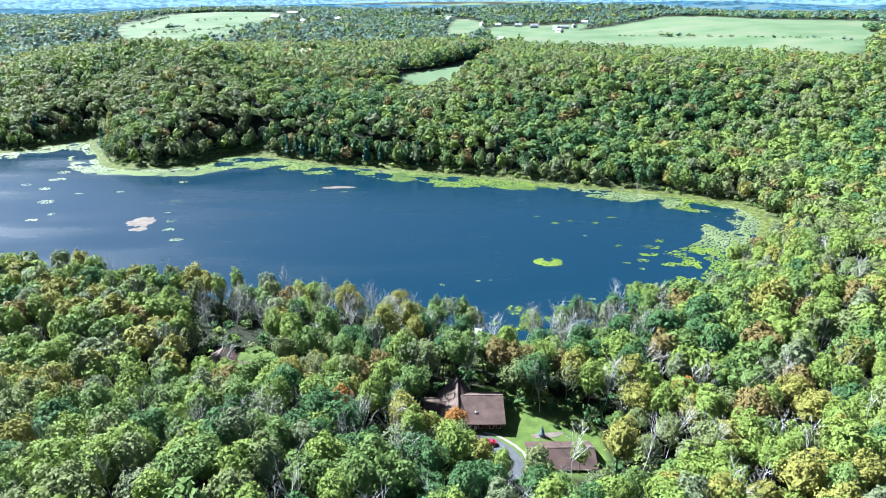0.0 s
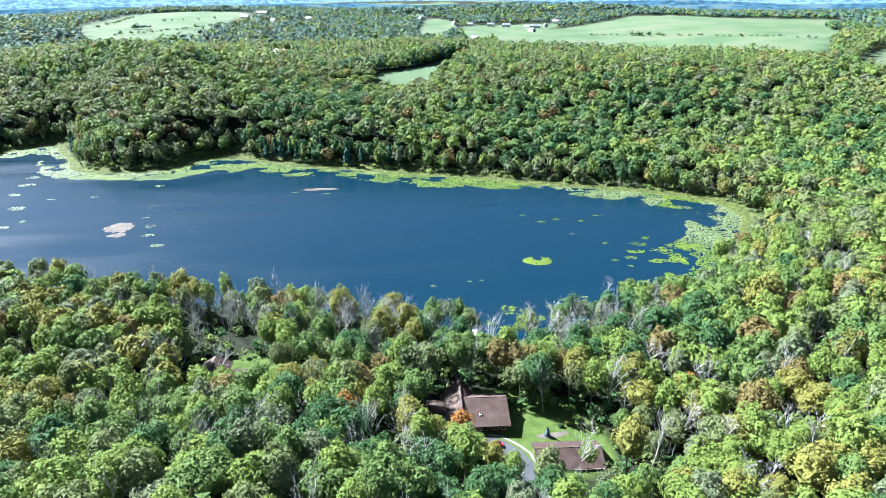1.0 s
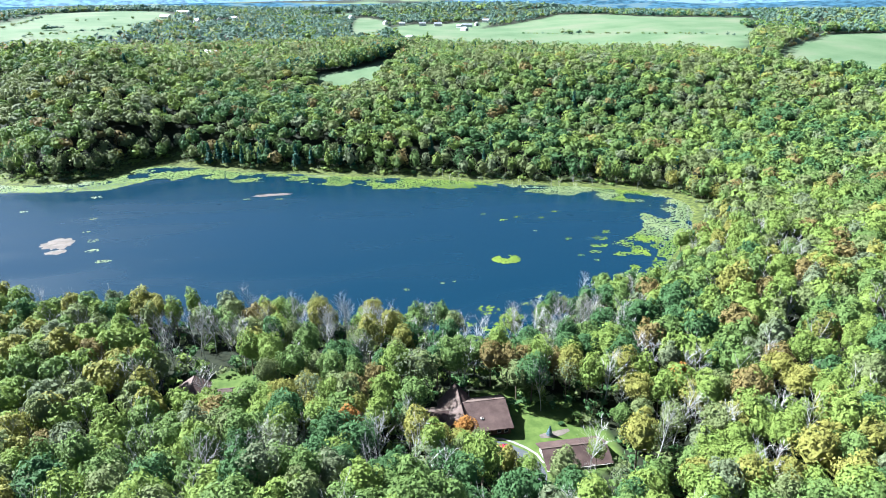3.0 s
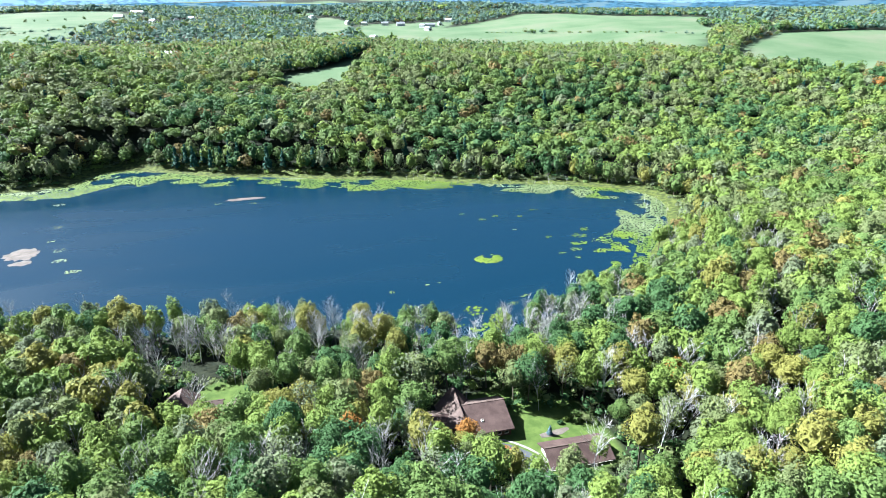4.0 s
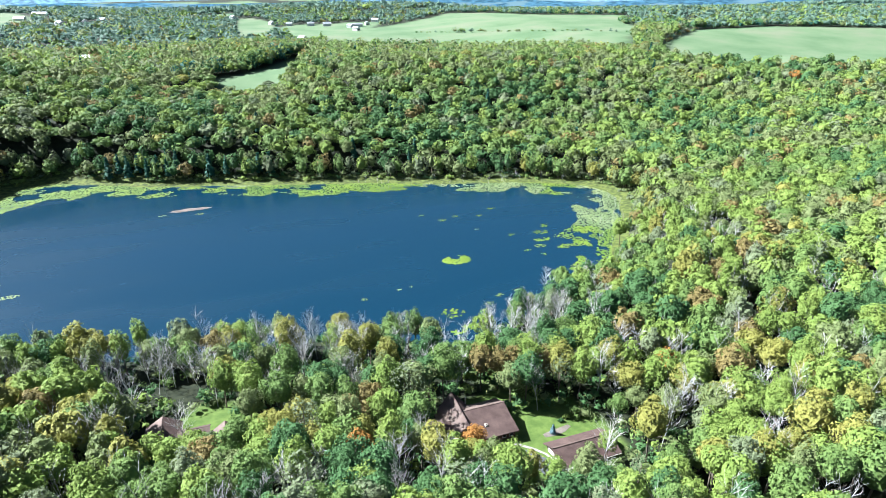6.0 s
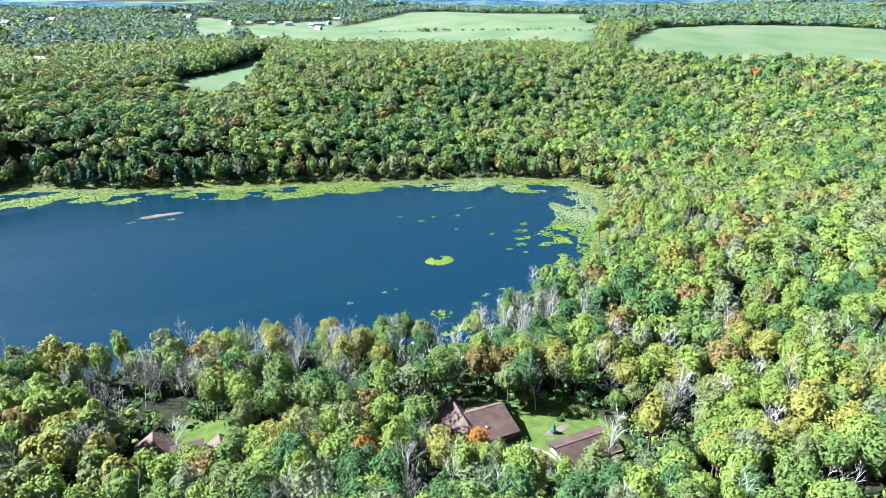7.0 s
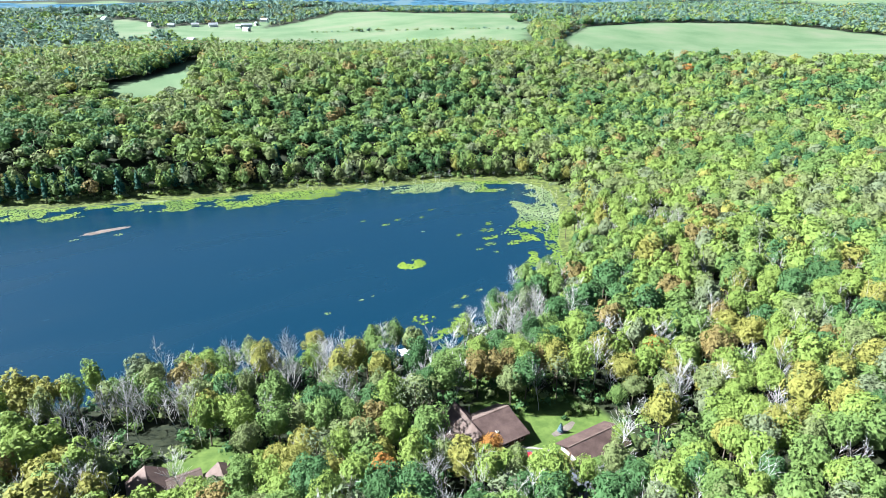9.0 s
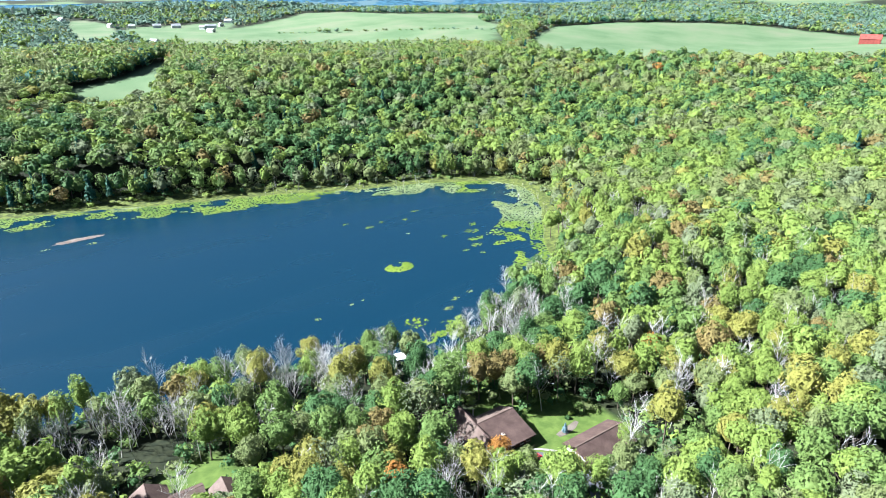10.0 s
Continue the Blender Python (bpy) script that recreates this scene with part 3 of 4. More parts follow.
CROWN_NEAR = [lobed_crown(1500, 15 + k, 0.26 + 0.03 * k, 1) for k in range(7)]
CROWN_SIDE = [lobed_crown(720, 14 + k, 0.3 + 0.02 * k, 1) for k in range(6)]
CROWN_MID = [lobed_crown(300, 10 + k % 4, 0.34, 1, 0.4) for k in range(8)]
CROWN_FAR = [lobed_crown(116, 8 + k % 3, 0.40, 0, 0.0) for k in range(10)]
CROWN_EDGE = [lobed_crown(170, 9 + k % 3, 0.06, 0, 0.4) for k in range(8)]
CROWN_THIN = [lobed_crown(34, 5, 0.25, 0) for k in range(8)]
CROWN_DISTANT = [lobed_crown(13, 4, 0.2, 0) for k in range(8)]
CONE_FAR = [cone_crown(130) for k in range(3)]
TRUNKS = [trunk_pieces() for k in range(5)]
BARES = [bare_pieces(24, 7, 0.6) for k in range(5)]
BARES_FAR = [bare_pieces(15, 4, 0.6) for k in range(5)]

# near woods, south and east of the lake
tx, ty = scatter(-190, 200, 40, 300, 8.0)
keep = wooded(tx, ty) & in_view(tx, ty)
shade = (np.minimum(outside(tx, ty, SHADE[0]), outside(tx, ty, SHADE[1])) < 0) & (RNG.uniform(size=len(tx)) < 0.5)
keep &= ~shade
tx, ty = tx[keep], ty[keep]
tall = RNG.uniform(17, 24, len(tx)) * (1 - 0.12 * ease(ty, 150, 240))
wide = RNG.uniform(8.5, 14.5, len(tx))
wide = wide * (1 - 0.22 * ease(-shore_distance(tx, ty), -32, -16))
hue = choose_hue(tx, ty)
# lower growth at the wood's edge below the house and the garage
low = np.minimum(outside(tx, ty, CLEARINGS[0]) + 60 * ease(ty, 150, 185), outside(tx, ty, CLEARINGS[2]) + 6 + 60 * ease(ty, 180, 200))
tall = np.minimum(tall, 6.5 + 0.5 * low)
wide = np.minimum(wide, tall * 0.66)
bare = RNG.uniform(size=len(tx)) < 0.10 + 0.16 * rough_noise(tx, ty, 40, 77, 2)
# the stretch about the house and its shore is built tree by tree further down
close = (np.abs(tx - 2) < 62) & (ty > 122) & (ty < 262) & ~bare
plain = ~close & ~bare
open_side = (ty > 86) | ((0.556 * tx + 0.83 * ty > 82) & (0.83 * tx - 0.556 * ty < 14))
near = plain & (ty < 165) & open_side
side = plain & (ty >= 165)
back = plain & ~near & ~side
stamp("woods_south", tx[near], ty[near], tall[near], wide[near], hue[near], CROWN_NEAR, 0.053, "dense mixed woods in green and yellow-green early autumn leaf")
stamp("woods_east", tx[side], ty[side], tall[side], wide[side], hue[side], CROWN_SIDE, 0.082, "dense mixed lakeside woods in green and yellow-green leaf")
stamp("woods_behind", tx[back], ty[back], tall[back], wide[back], hue[back], CROWN_FAR, 0.16, "mixed woods in green and yellow-green leaf")
stamp_solid("wood_trunks", TRUNKS, tx[plain], ty[plain], tall[plain], tall[plain] * 0.9, BARK, "brown trunks and limbs standing within the woods")
bare_far = bare & ~((np.abs(tx - 2) < 75) & (ty > 110))
stamp_solid("bare_woods", BARES_FAR, tx[bare_far], ty[bare_far], tall[bare_far] * 1.02, tall[bare_far] * 0.9, DEADWOOD, "leafless pale grey trees among the woods")

# undergrowth below the trees about the house and along the banks
ux, uy = scatter(-120, 120, 120, 262, 4.6)
keep = (shore_distance(ux, uy) > 2) & (clearing_distance(ux, uy) > 0.5) & (RNG.uniform(size=len(ux)) < 0.75) & ((np.minimum(outside(ux, uy, SHADE[0]), outside(ux, uy, SHADE[1])) > 0) | (RNG.uniform(size=len(ux)) < 0.5))
ux, uy = ux[keep], uy[keep]
stamp("undergrowth", ux, uy, RNG.uniform(2.0, 6.0, len(ux)), RNG.uniform(3.0, 5.5, len(ux)), RNG.choice([0, 1, 1, 2, 4], len(ux)), CROWN_THIN, 0.2, "low green bushes growing below the trees")

# woods north and west of the lake
hx, hy = scatter(-560, 800, 60, 1010, 9.6)
keep = wooded(hx, hy, 11.0) & in_view(hx, hy, 3) & ~((hx > -190) & (hx < 200) & (hy < 300)) & ((hy > 240) | (hx > 100))
hx, hy = hx[keep], hy[keep]
dip = hill(hx, hy, -40, 665, 70, 55)
ht, hw = RNG.uniform(13.5, 20, len(hx)), RNG.uniform(10.0, 15.5, len(hx))
ht = ht * (1 - 0.45 * dip)
hh = choose_hue(hx, hy)
pine = (shore_distance(hx, hy) < 30) & (hy > 420) & (rough_noise(hx, hy, 60, 41, 1) > 0.62) | (RNG.uniform(size=len(hx)) < 0.02)
over = ~pine & (hy > 720)
stamp("woods_ridge", hx[over], hy[over], ht[over], hw[over], hh[over], CROWN_THIN, 0.19, "woods beyond the ridge in green and olive leaf")
rim_trees = ~pine & ~over & (shore_distance(hx, hy) < 27) & (hy > 300)
stamp("woods_bank", hx[rim_trees], hy[rim_trees], ht[rim_trees] * 0.92, hw[rim_trees] * 0.8, hh[rim_trees], CROWN_EDGE, 0.12, "trees leafy to the ground along the far lake bank")
beside = ~pine & ~over & ~rim_trees & (hx > 90) & (hy < 340) & (hx < 430)
stamp("woods_beside", hx[beside], hy[beside], ht[beside], hw[beside], hh[beside], CROWN_MID, 0.085, "mixed woods in green and olive leaf beside the lake")
pine_or_over = pine | over | beside | rim_trees
stamp("woods_north", hx[~pine_or_over], hy[~pine_or_over], ht[~pine_or_over], hw[~pine_or_over], hh[~pine_or_over], CROWN_FAR, 0.135, "wooded hillside in green and olive early autumn leaf", 0.25)
px = np.concatenate([hx[pine], [-138, -131, -124, -117, -110, -103, -96, -89, -318, -312, -322, -96, 198, -30, -22]])
py = np.concatenate([hy[pine], [531, 534, 526, 529, 520, 524, 516, 519, 561, 553, 570, 526, 590, 500, 496]])
pt = np.concatenate([ht[pine], RNG.uniform(13, 19, 15)])
stamp("conifers_north", px, py, pt, pt * 0.46, np.full(len(px), 8), CONE_FAR, 0.25, "dark green conifers along the far lake bank")
edge = (shore_distance(hx, hy) < 26) & ~pine
stamp_solid("bank_trunks", TRUNKS[:3], hx[edge], hy[edge], ht[edge], ht[edge] * 0.9, BARK, "pale trunks of the trees along the far bank")

# bushes between the marsh and the far woods
bx, by = scatter(-440, 230, 290, 640, 5.0)
bd = shore_distance(bx, by)
keep = (bd > 8) & (bd < 24) & (np.maximum(ease(by + 0.9 * bx, 330, 420), ease(by, 400, 440)) > 0.5) & (RNG.uniform(size=len(bx)) < 0.7)
bx, by = bx[keep], by[keep]
stamp("bank_bushes", bx, by, RNG.uniform(1.5, 5.5, len(bx)), RNG.uniform(3.5, 6.5, len(bx)), RNG.choice([0, 2, 4, 4, 5, 1], len(bx)), CROWN_THIN, 0.2, "green bushes along the marshy far bank", 0.5, 0.2)

# distant woods and hedgerows
dx, dy = scatter(-1500, 2300, 1000, 1950, 20.0)
keep = wooded(dx, dy, 7.0) & in_view(dx, dy, 4) & (rough_noise(dx, dy, 150, 91, 2) > 0.24)
dx, dy = dx[keep], dy[keep]
ex, ey = scatter(760, 2300, 100, 1000, 15.0)
keep = wooded(ex, ey, 7.0) & in_view(ex, ey, 4)
dx, dy = np.concatenate([dx, ex[keep]]), np.concatenate([dy, ey[keep]])
ex, ey = scatter(-1500, -560, 300, 1000, 13.0)
keep = wooded(ex, ey, 7.0) & in_view(ex, ey, 4)
dx, dy = np.concatenate([dx, ex[keep]]), np.concatenate([dy, ey[keep]])


def along(line, gap, rows=1, deep=6.0):
    """Uneven places along a broken line, in rows to its north."""
    p, out = np.array(line, float), []
    for a, b in zip(p, p[1:]):
        k = max(2, int(np.hypot(*(b - a)) / gap))
        for r in range(rows):
            out.append(a + (b - a) * ((np.arange(k) + 0.5) / k)[:, None] + np.array([0, r * deep]) + RNG.uniform(-0.35, 0.35, (k, 2)) * gap)
    return np.concatenate(out).T


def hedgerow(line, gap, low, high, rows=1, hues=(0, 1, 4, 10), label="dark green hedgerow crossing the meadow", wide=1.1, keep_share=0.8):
    x, y = along(line, gap, rows)
    some = RNG.uniform(size=len(x)) < keep_share
    x, y = x[some], y[some]
    t = RNG.uniform(low, high, len(x)) * RNG.uniform(0.6, 1.0, len(x))
    stamp("hedgerow", x, y, t, t * wide * RNG.uniform(0.8, 1.3, len(x)), RNG.choice(hues, len(x)), CROWN_THIN, 0.19, label, 0.4, 0.2)


hedgerow([(332, 1237), (424, 1168), (495, 1074), (588, 952), (660, 930)], 9, 4, 8, keep_share=0.75)
hedgerow([(395, 1190), (440, 1140)], 7, 8, 13, label="clump of green trees beside the meadow road")
hedgerow([(714, 1080), (735, 1110), (760, 1150)], 8, 12, 18, 2, label="green trees at the meadow corner")
hedgerow([(597, 821), (685, 892), (770, 945)], 8, 4, 9, hues=(0, 4, 7, 10))
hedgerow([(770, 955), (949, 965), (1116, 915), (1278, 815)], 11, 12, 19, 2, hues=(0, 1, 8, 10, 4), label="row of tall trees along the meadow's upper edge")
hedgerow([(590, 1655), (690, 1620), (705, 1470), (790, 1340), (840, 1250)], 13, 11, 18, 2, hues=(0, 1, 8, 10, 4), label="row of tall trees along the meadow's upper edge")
hedgerow([(-637, 1321), (-681, 1683)], 13, 5, 10, keep_share=0.7)
hedgerow([(-565, 1198), (-525, 1229), (-469, 1286), (-430, 1400), (-390, 1505)], 10, 5, 11, keep_share=0.7)
hedgerow([(-560, 1300), (-530, 1330)], 9, 9, 14, 2, hues=(8, 10, 1), label="dark clump of conifers on the meadow")
hedgerow([(-600, 1440), (-470, 1560)], 26, 5, 10, keep_share=0.6)
hedgerow([(455, 640), (530, 530), (600, 405), (760, 372)], 16, 14, 21, hues=(0, 1, 4, 5), label="scattered taller trees along the meadow's lower edge", wide=0.6, keep_share=0.55)
# a tall shaded wood stands north of the small meadow
hedgerow([(-90, 712), (-58, 734), (-19, 752), (12, 797), (52, 864), (84, 906)], 7.5, 21, 25, 4, hues=(1, 1, 0, 8), label="tall dark green wood edge beside the small meadow", wide=0.62, keep_share=1.0)
# most distant trees take the haze-tinted leaf colour
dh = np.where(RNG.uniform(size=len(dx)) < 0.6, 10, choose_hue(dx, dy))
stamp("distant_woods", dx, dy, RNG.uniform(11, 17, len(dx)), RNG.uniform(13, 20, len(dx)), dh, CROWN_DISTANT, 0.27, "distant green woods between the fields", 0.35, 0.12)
fx, fy = scatter(-2300, 2700, 1900, 2650, 34.0)
keep = wooded(fx, fy, 7.0) & in_view(fx, fy, 4) & (rough_noise(fx, fy, 300, 93, 2) > 0.30)
fx, fy = fx[keep], fy[keep]
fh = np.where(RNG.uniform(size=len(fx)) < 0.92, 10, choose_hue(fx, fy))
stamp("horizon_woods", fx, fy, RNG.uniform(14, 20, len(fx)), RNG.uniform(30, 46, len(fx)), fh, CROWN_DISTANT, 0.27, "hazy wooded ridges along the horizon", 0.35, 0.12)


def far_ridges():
    """Glowing backdrop ridges, painted hazy blue, that close the distance."""
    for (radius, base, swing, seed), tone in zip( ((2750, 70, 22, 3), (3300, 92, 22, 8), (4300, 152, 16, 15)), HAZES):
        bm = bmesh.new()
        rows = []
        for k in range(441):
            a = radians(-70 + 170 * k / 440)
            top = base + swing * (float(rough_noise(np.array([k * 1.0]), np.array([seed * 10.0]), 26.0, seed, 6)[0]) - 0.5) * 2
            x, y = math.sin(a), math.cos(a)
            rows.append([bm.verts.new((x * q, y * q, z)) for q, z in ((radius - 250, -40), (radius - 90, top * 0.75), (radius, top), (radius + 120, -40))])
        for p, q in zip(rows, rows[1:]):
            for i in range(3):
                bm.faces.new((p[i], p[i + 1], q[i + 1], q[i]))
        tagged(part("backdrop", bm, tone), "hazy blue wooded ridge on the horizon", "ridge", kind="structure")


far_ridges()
# ---- pond weed ----
def floating(name, outlines, material, label, category, thick=0.05):
    """Flat floating mats, each an uneven outline with a little thickness."""
    vs, fs = [], []
    for pts in outlines:
        k, b = len(pts), len(vs)
        vs.append((sum(p[0] for p in pts) / k, sum(p[1] for p in pts) / k, thick + 0.04))
        vs += [(x, y, thick - 0.02 * (i % 2)) for i, (x, y) in enumerate(pts)]
        fs += [(b, b + 1 + i, b + 1 + (i + 1) % k) for i in range(k)]
    ob = new(name, raw_mesh(name, np.array(vs), np.array(fs), [material]))
    return ob, label, category


def ragged(x, y, rx, ry, n=11, rough=0.3, turn=None):
    t = RNG.uniform(0, 6.283) if turn is None else turn
    c, s = math.cos(t), math.sin(t)
    out = []
    for k in range(n):
        a = k * 2 * math.pi / n
        r = 1 + rough * RNG.uniform(-1, 1)
        u, v = math.cos(a) * rx * r, math.sin(a) * ry * r
        out.append((x + u * c - v * s, y + u * s + v * c))
    return out


def build_weed():
    lx, ly = scatter(-420, 230, 225, 620, 1.5)
    d = shore_distance(lx, ly)
    far_side = np.maximum(ease(ly + 0.9 * lx, 330, 400), ease(ly, 400, 440))
    width = 7 + 24 * rough_noise(lx, ly, 90, 51, 2) + 5 * hill(lx, ly, 165, 350, 40, 60) + 14 * hill(lx, ly, -190, 510, 60, 40)
    clump = rough_noise(lx * 1.0, ly, 16, 53, 3)
    ok = (d < 1.0) & (far_side > 0.5) & (-d < width * (0.55 + 0.9 * clump)) & ((clump + 0.3 * (rough_noise(lx, ly, 5, 59, 2) - 0.5) > 0.49) | (-d < 7) & (clump > 0.33))
    pads = [ragged(x, y, RNG.uniform(0.6, 1.4), RNG.uniform(0.45, 0.95), 6) for x, y in zip(lx[ok], ly[ok])]
    pale = rough_noise(lx[ok], ly[ok], 45, 57, 2) + 0.35 * hill(lx[ok], ly[ok], -290, 520, 40, 40) + 0.15 * hill(lx[ok], ly[ok], 160, 330, 25, 30) > 0.66
    green = [p for p, q in zip(pads, pale) if not q]
    light = [p for p, q in zip(pads, pale) if q]
    for ob, label, cat in (floating("lily_pads", green, LILY, "yellow-green lily pads massed along the lake bank", "lily pads"),
                           floating("pond_weed", light, LILY_PALE, "pale green pond weed drifting beside the bank", "pond weed")):
        tagged(ob, label, cat, kind="stuff")


build_weed()


def weed_patch(x, y, r, material=LILY, label="bright green lily pad patch floating on open water", gap=None, count=None):
    """A loose raft of pads, with a bay left open where a gap is named."""
    pads, stretch = [], RNG.uniform(0.45, 1.1)
    for k in range(count or int(10 + r * r * 1.6)):
        a, q = RNG.uniform(0, 6.283), math.sqrt(RNG.uniform(0, 1))
        px, py = math.cos(a) * q * r * 1.25, math.sin(a) * q * r * (0.9 if gap else stretch)
        if gap and (px - gap[0]) ** 2 + (py - gap[1]) ** 2 < gap[2] ** 2:
            continue
        s = RNG.uniform(0.4, 1.05) * min(1.0, 0.3 + r / 7)
        pads.append(ragged(x + px, y + py, s, s * 0.8, 7))
    ob, label, cat = floating("weed_patch", pads, material, label, "lily pads")
    tagged(ob, label, cat, "floating weed patches", "stuff")


weed_patch(56, 301.5, 6.2, gap=(0.6, 3.2, 2.9), label="bright green ring of lily pads on open water", count=240)
for x, y, r in ((33, 247, 4.2), (70, 362, 2.4), (37, 233, 4.5), (29, 231, 3.2), (44, 239, 3.0), (22, 236, 2.0), (9, 245, 2.6), (-3, 249, 2.2), (80, 366, 1.6), (95, 362, 1.6), (108, 372, 2.4), (60, 375, 1.6),
                (113, 311, 4.6), (121, 298, 4.2), (128, 312, 5.0), (118, 322, 3.6), (108, 303, 3.0), (134, 300, 4.0), (140, 318, 6.0), (100, 324, 2.0), (126, 331, 3.0), (98, 300, 1.6), (104, 292, 1.4), (-58, 470, 3.0), (-70, 478, 2.4)):
    weed_patch(x, y, r)
for x, y, r in ((-1.5, 274, 1.2), (17, 278, 1.4), (23, 279, 1.0), (-171, 353, 3.2), (-160, 336, 3.6), (-176, 369, 2.6), (-185, 385, 2.0), (-190, 410, 2.2), (-97, 434, 2.0), (-74, 430, 2.4), (-203, 457, 3.0), (84, 340, 1.2), (-262, 383, 2.2), (-281, 409, 4.5), (-268, 428, 2.4), (-301, 441, 4.0), (-306, 466, 5.5), (-322, 452, 3), (-313, 487, 4.5), (-268, 372, 3.2), (-240, 432, 2.5), (52, 250, 2), (60, 256, 2), (70, 258, 1.5)):
    weed_patch(x, y, r, LILY_PALE, "thin pale pond weed patch floating on open water")


def mud_bank(x, y, rx, ry, turn, material, label):
    rings = []
    bm = bmesh.new()
    shape = ragged(0, 0, 1, 1, 26, 0.2, 0.0)
    for f, z in ((1.0, -0.12), (0.9, 0.05), (0.6, 0.12), (0.25, 0.16)):
        c, s = math.cos(turn), math.sin(turn)
        rings.append([bm.verts.new((x + u * rx * f * c - v * ry * f * s, y + u * rx * f * s + v * ry * f * c, z + RNG.uniform(-0.02, 0.02))) for u, v in shape])
    for a, b in zip(rings, rings[1:]):
        for i in range(26):
            bm.faces.new((a[i], a[(i + 1) % 26], b[(i + 1) % 26], b[i]))
    bm.faces.new(rings[-1])
    tagged(part("mud_bank", bm, material), label, "mud bank", "mud banks in the lake")


mud_bank(-194, 367, 9.5, 9, 0.3, MUD, "pale beige mud bank just breaking the lake surface")
mud_bank(-190, 354, 6, 4, 0.2, MUD, "small pale beige mud spit beside the larger bank")
mud_bank(-80, 441, 14, 3.2, 0.05, SILT, "long brown silt bar just breaking the lake surface")

# ---- houses ----
G = 6.2


def gable_fill(name, a, b, top, thick, material, parent):
    """A triangular wall below a gable, from foot a to foot b with its peak at top."""
    a, b, top = Vector(a), Vector(b), Vector(top)
    n = (b - a).cross(top - a).normalized() * thick
    bm = bmesh.new()
    f = [bm.verts.new(p) for p in (a, b, top)]
    g = [bm.verts.new(p - n) for p in (a, b, top)]
    bm.faces.new(f)
    bm.faces.new(g[::-1])
    for i in range(3):
        bm.faces.new((f[i], g[i], g[(i + 1) % 3], f[(i + 1) % 3]))
    bmesh.ops.recalc_face_normals(bm, faces=bm.faces)
    return part(name, bm, material, parent)


def window(parent, x, y, z, w, h, along="x", out=-1):
    """A window with frame, sill and pane, set on a wall."""
    t = 0.06 * out
    if along == "x":
        fr = boxed("window", (x - w / 2 - 0.08, min(y, y + t), z - 0.08, x + w / 2 + 0.08, max(y, y + t), z + h + 0.08), TRIM, parent)
        boxed("pane", (x - w / 2, min(y + t * 1.05, y + t * 1.4), z, x + w / 2, max(y + t * 1.05, y + t * 1.4), z + h), GLASS, fr)
        boxed("sill", (x - w / 2 - 0.12, min(y, y + t * 2.5), z - 0.16, x + w / 2 + 0.12, max(y, y + t * 2.5), z - 0.085), TRIM, fr)
    else:
        fr = boxed("window", (min(x, x + t), y - w / 2 - 0.08, z - 0.08, max(x, x + t), y + w / 2 + 0.08, z + h + 0.08), TRIM, parent)
        boxed("pane", (min(x + t * 1.05, x + t * 1.4), y - w / 2, z, max(x + t * 1.05, x + t * 1.4), y + w / 2, z + h), GLASS, fr)
        boxed("sill", (min(x, x + t * 2.5), y - w / 2 - 0.12, z - 0.16, max(x, x + t * 2.5), y + w / 2 + 0.12, z - 0.085), TRIM, fr)


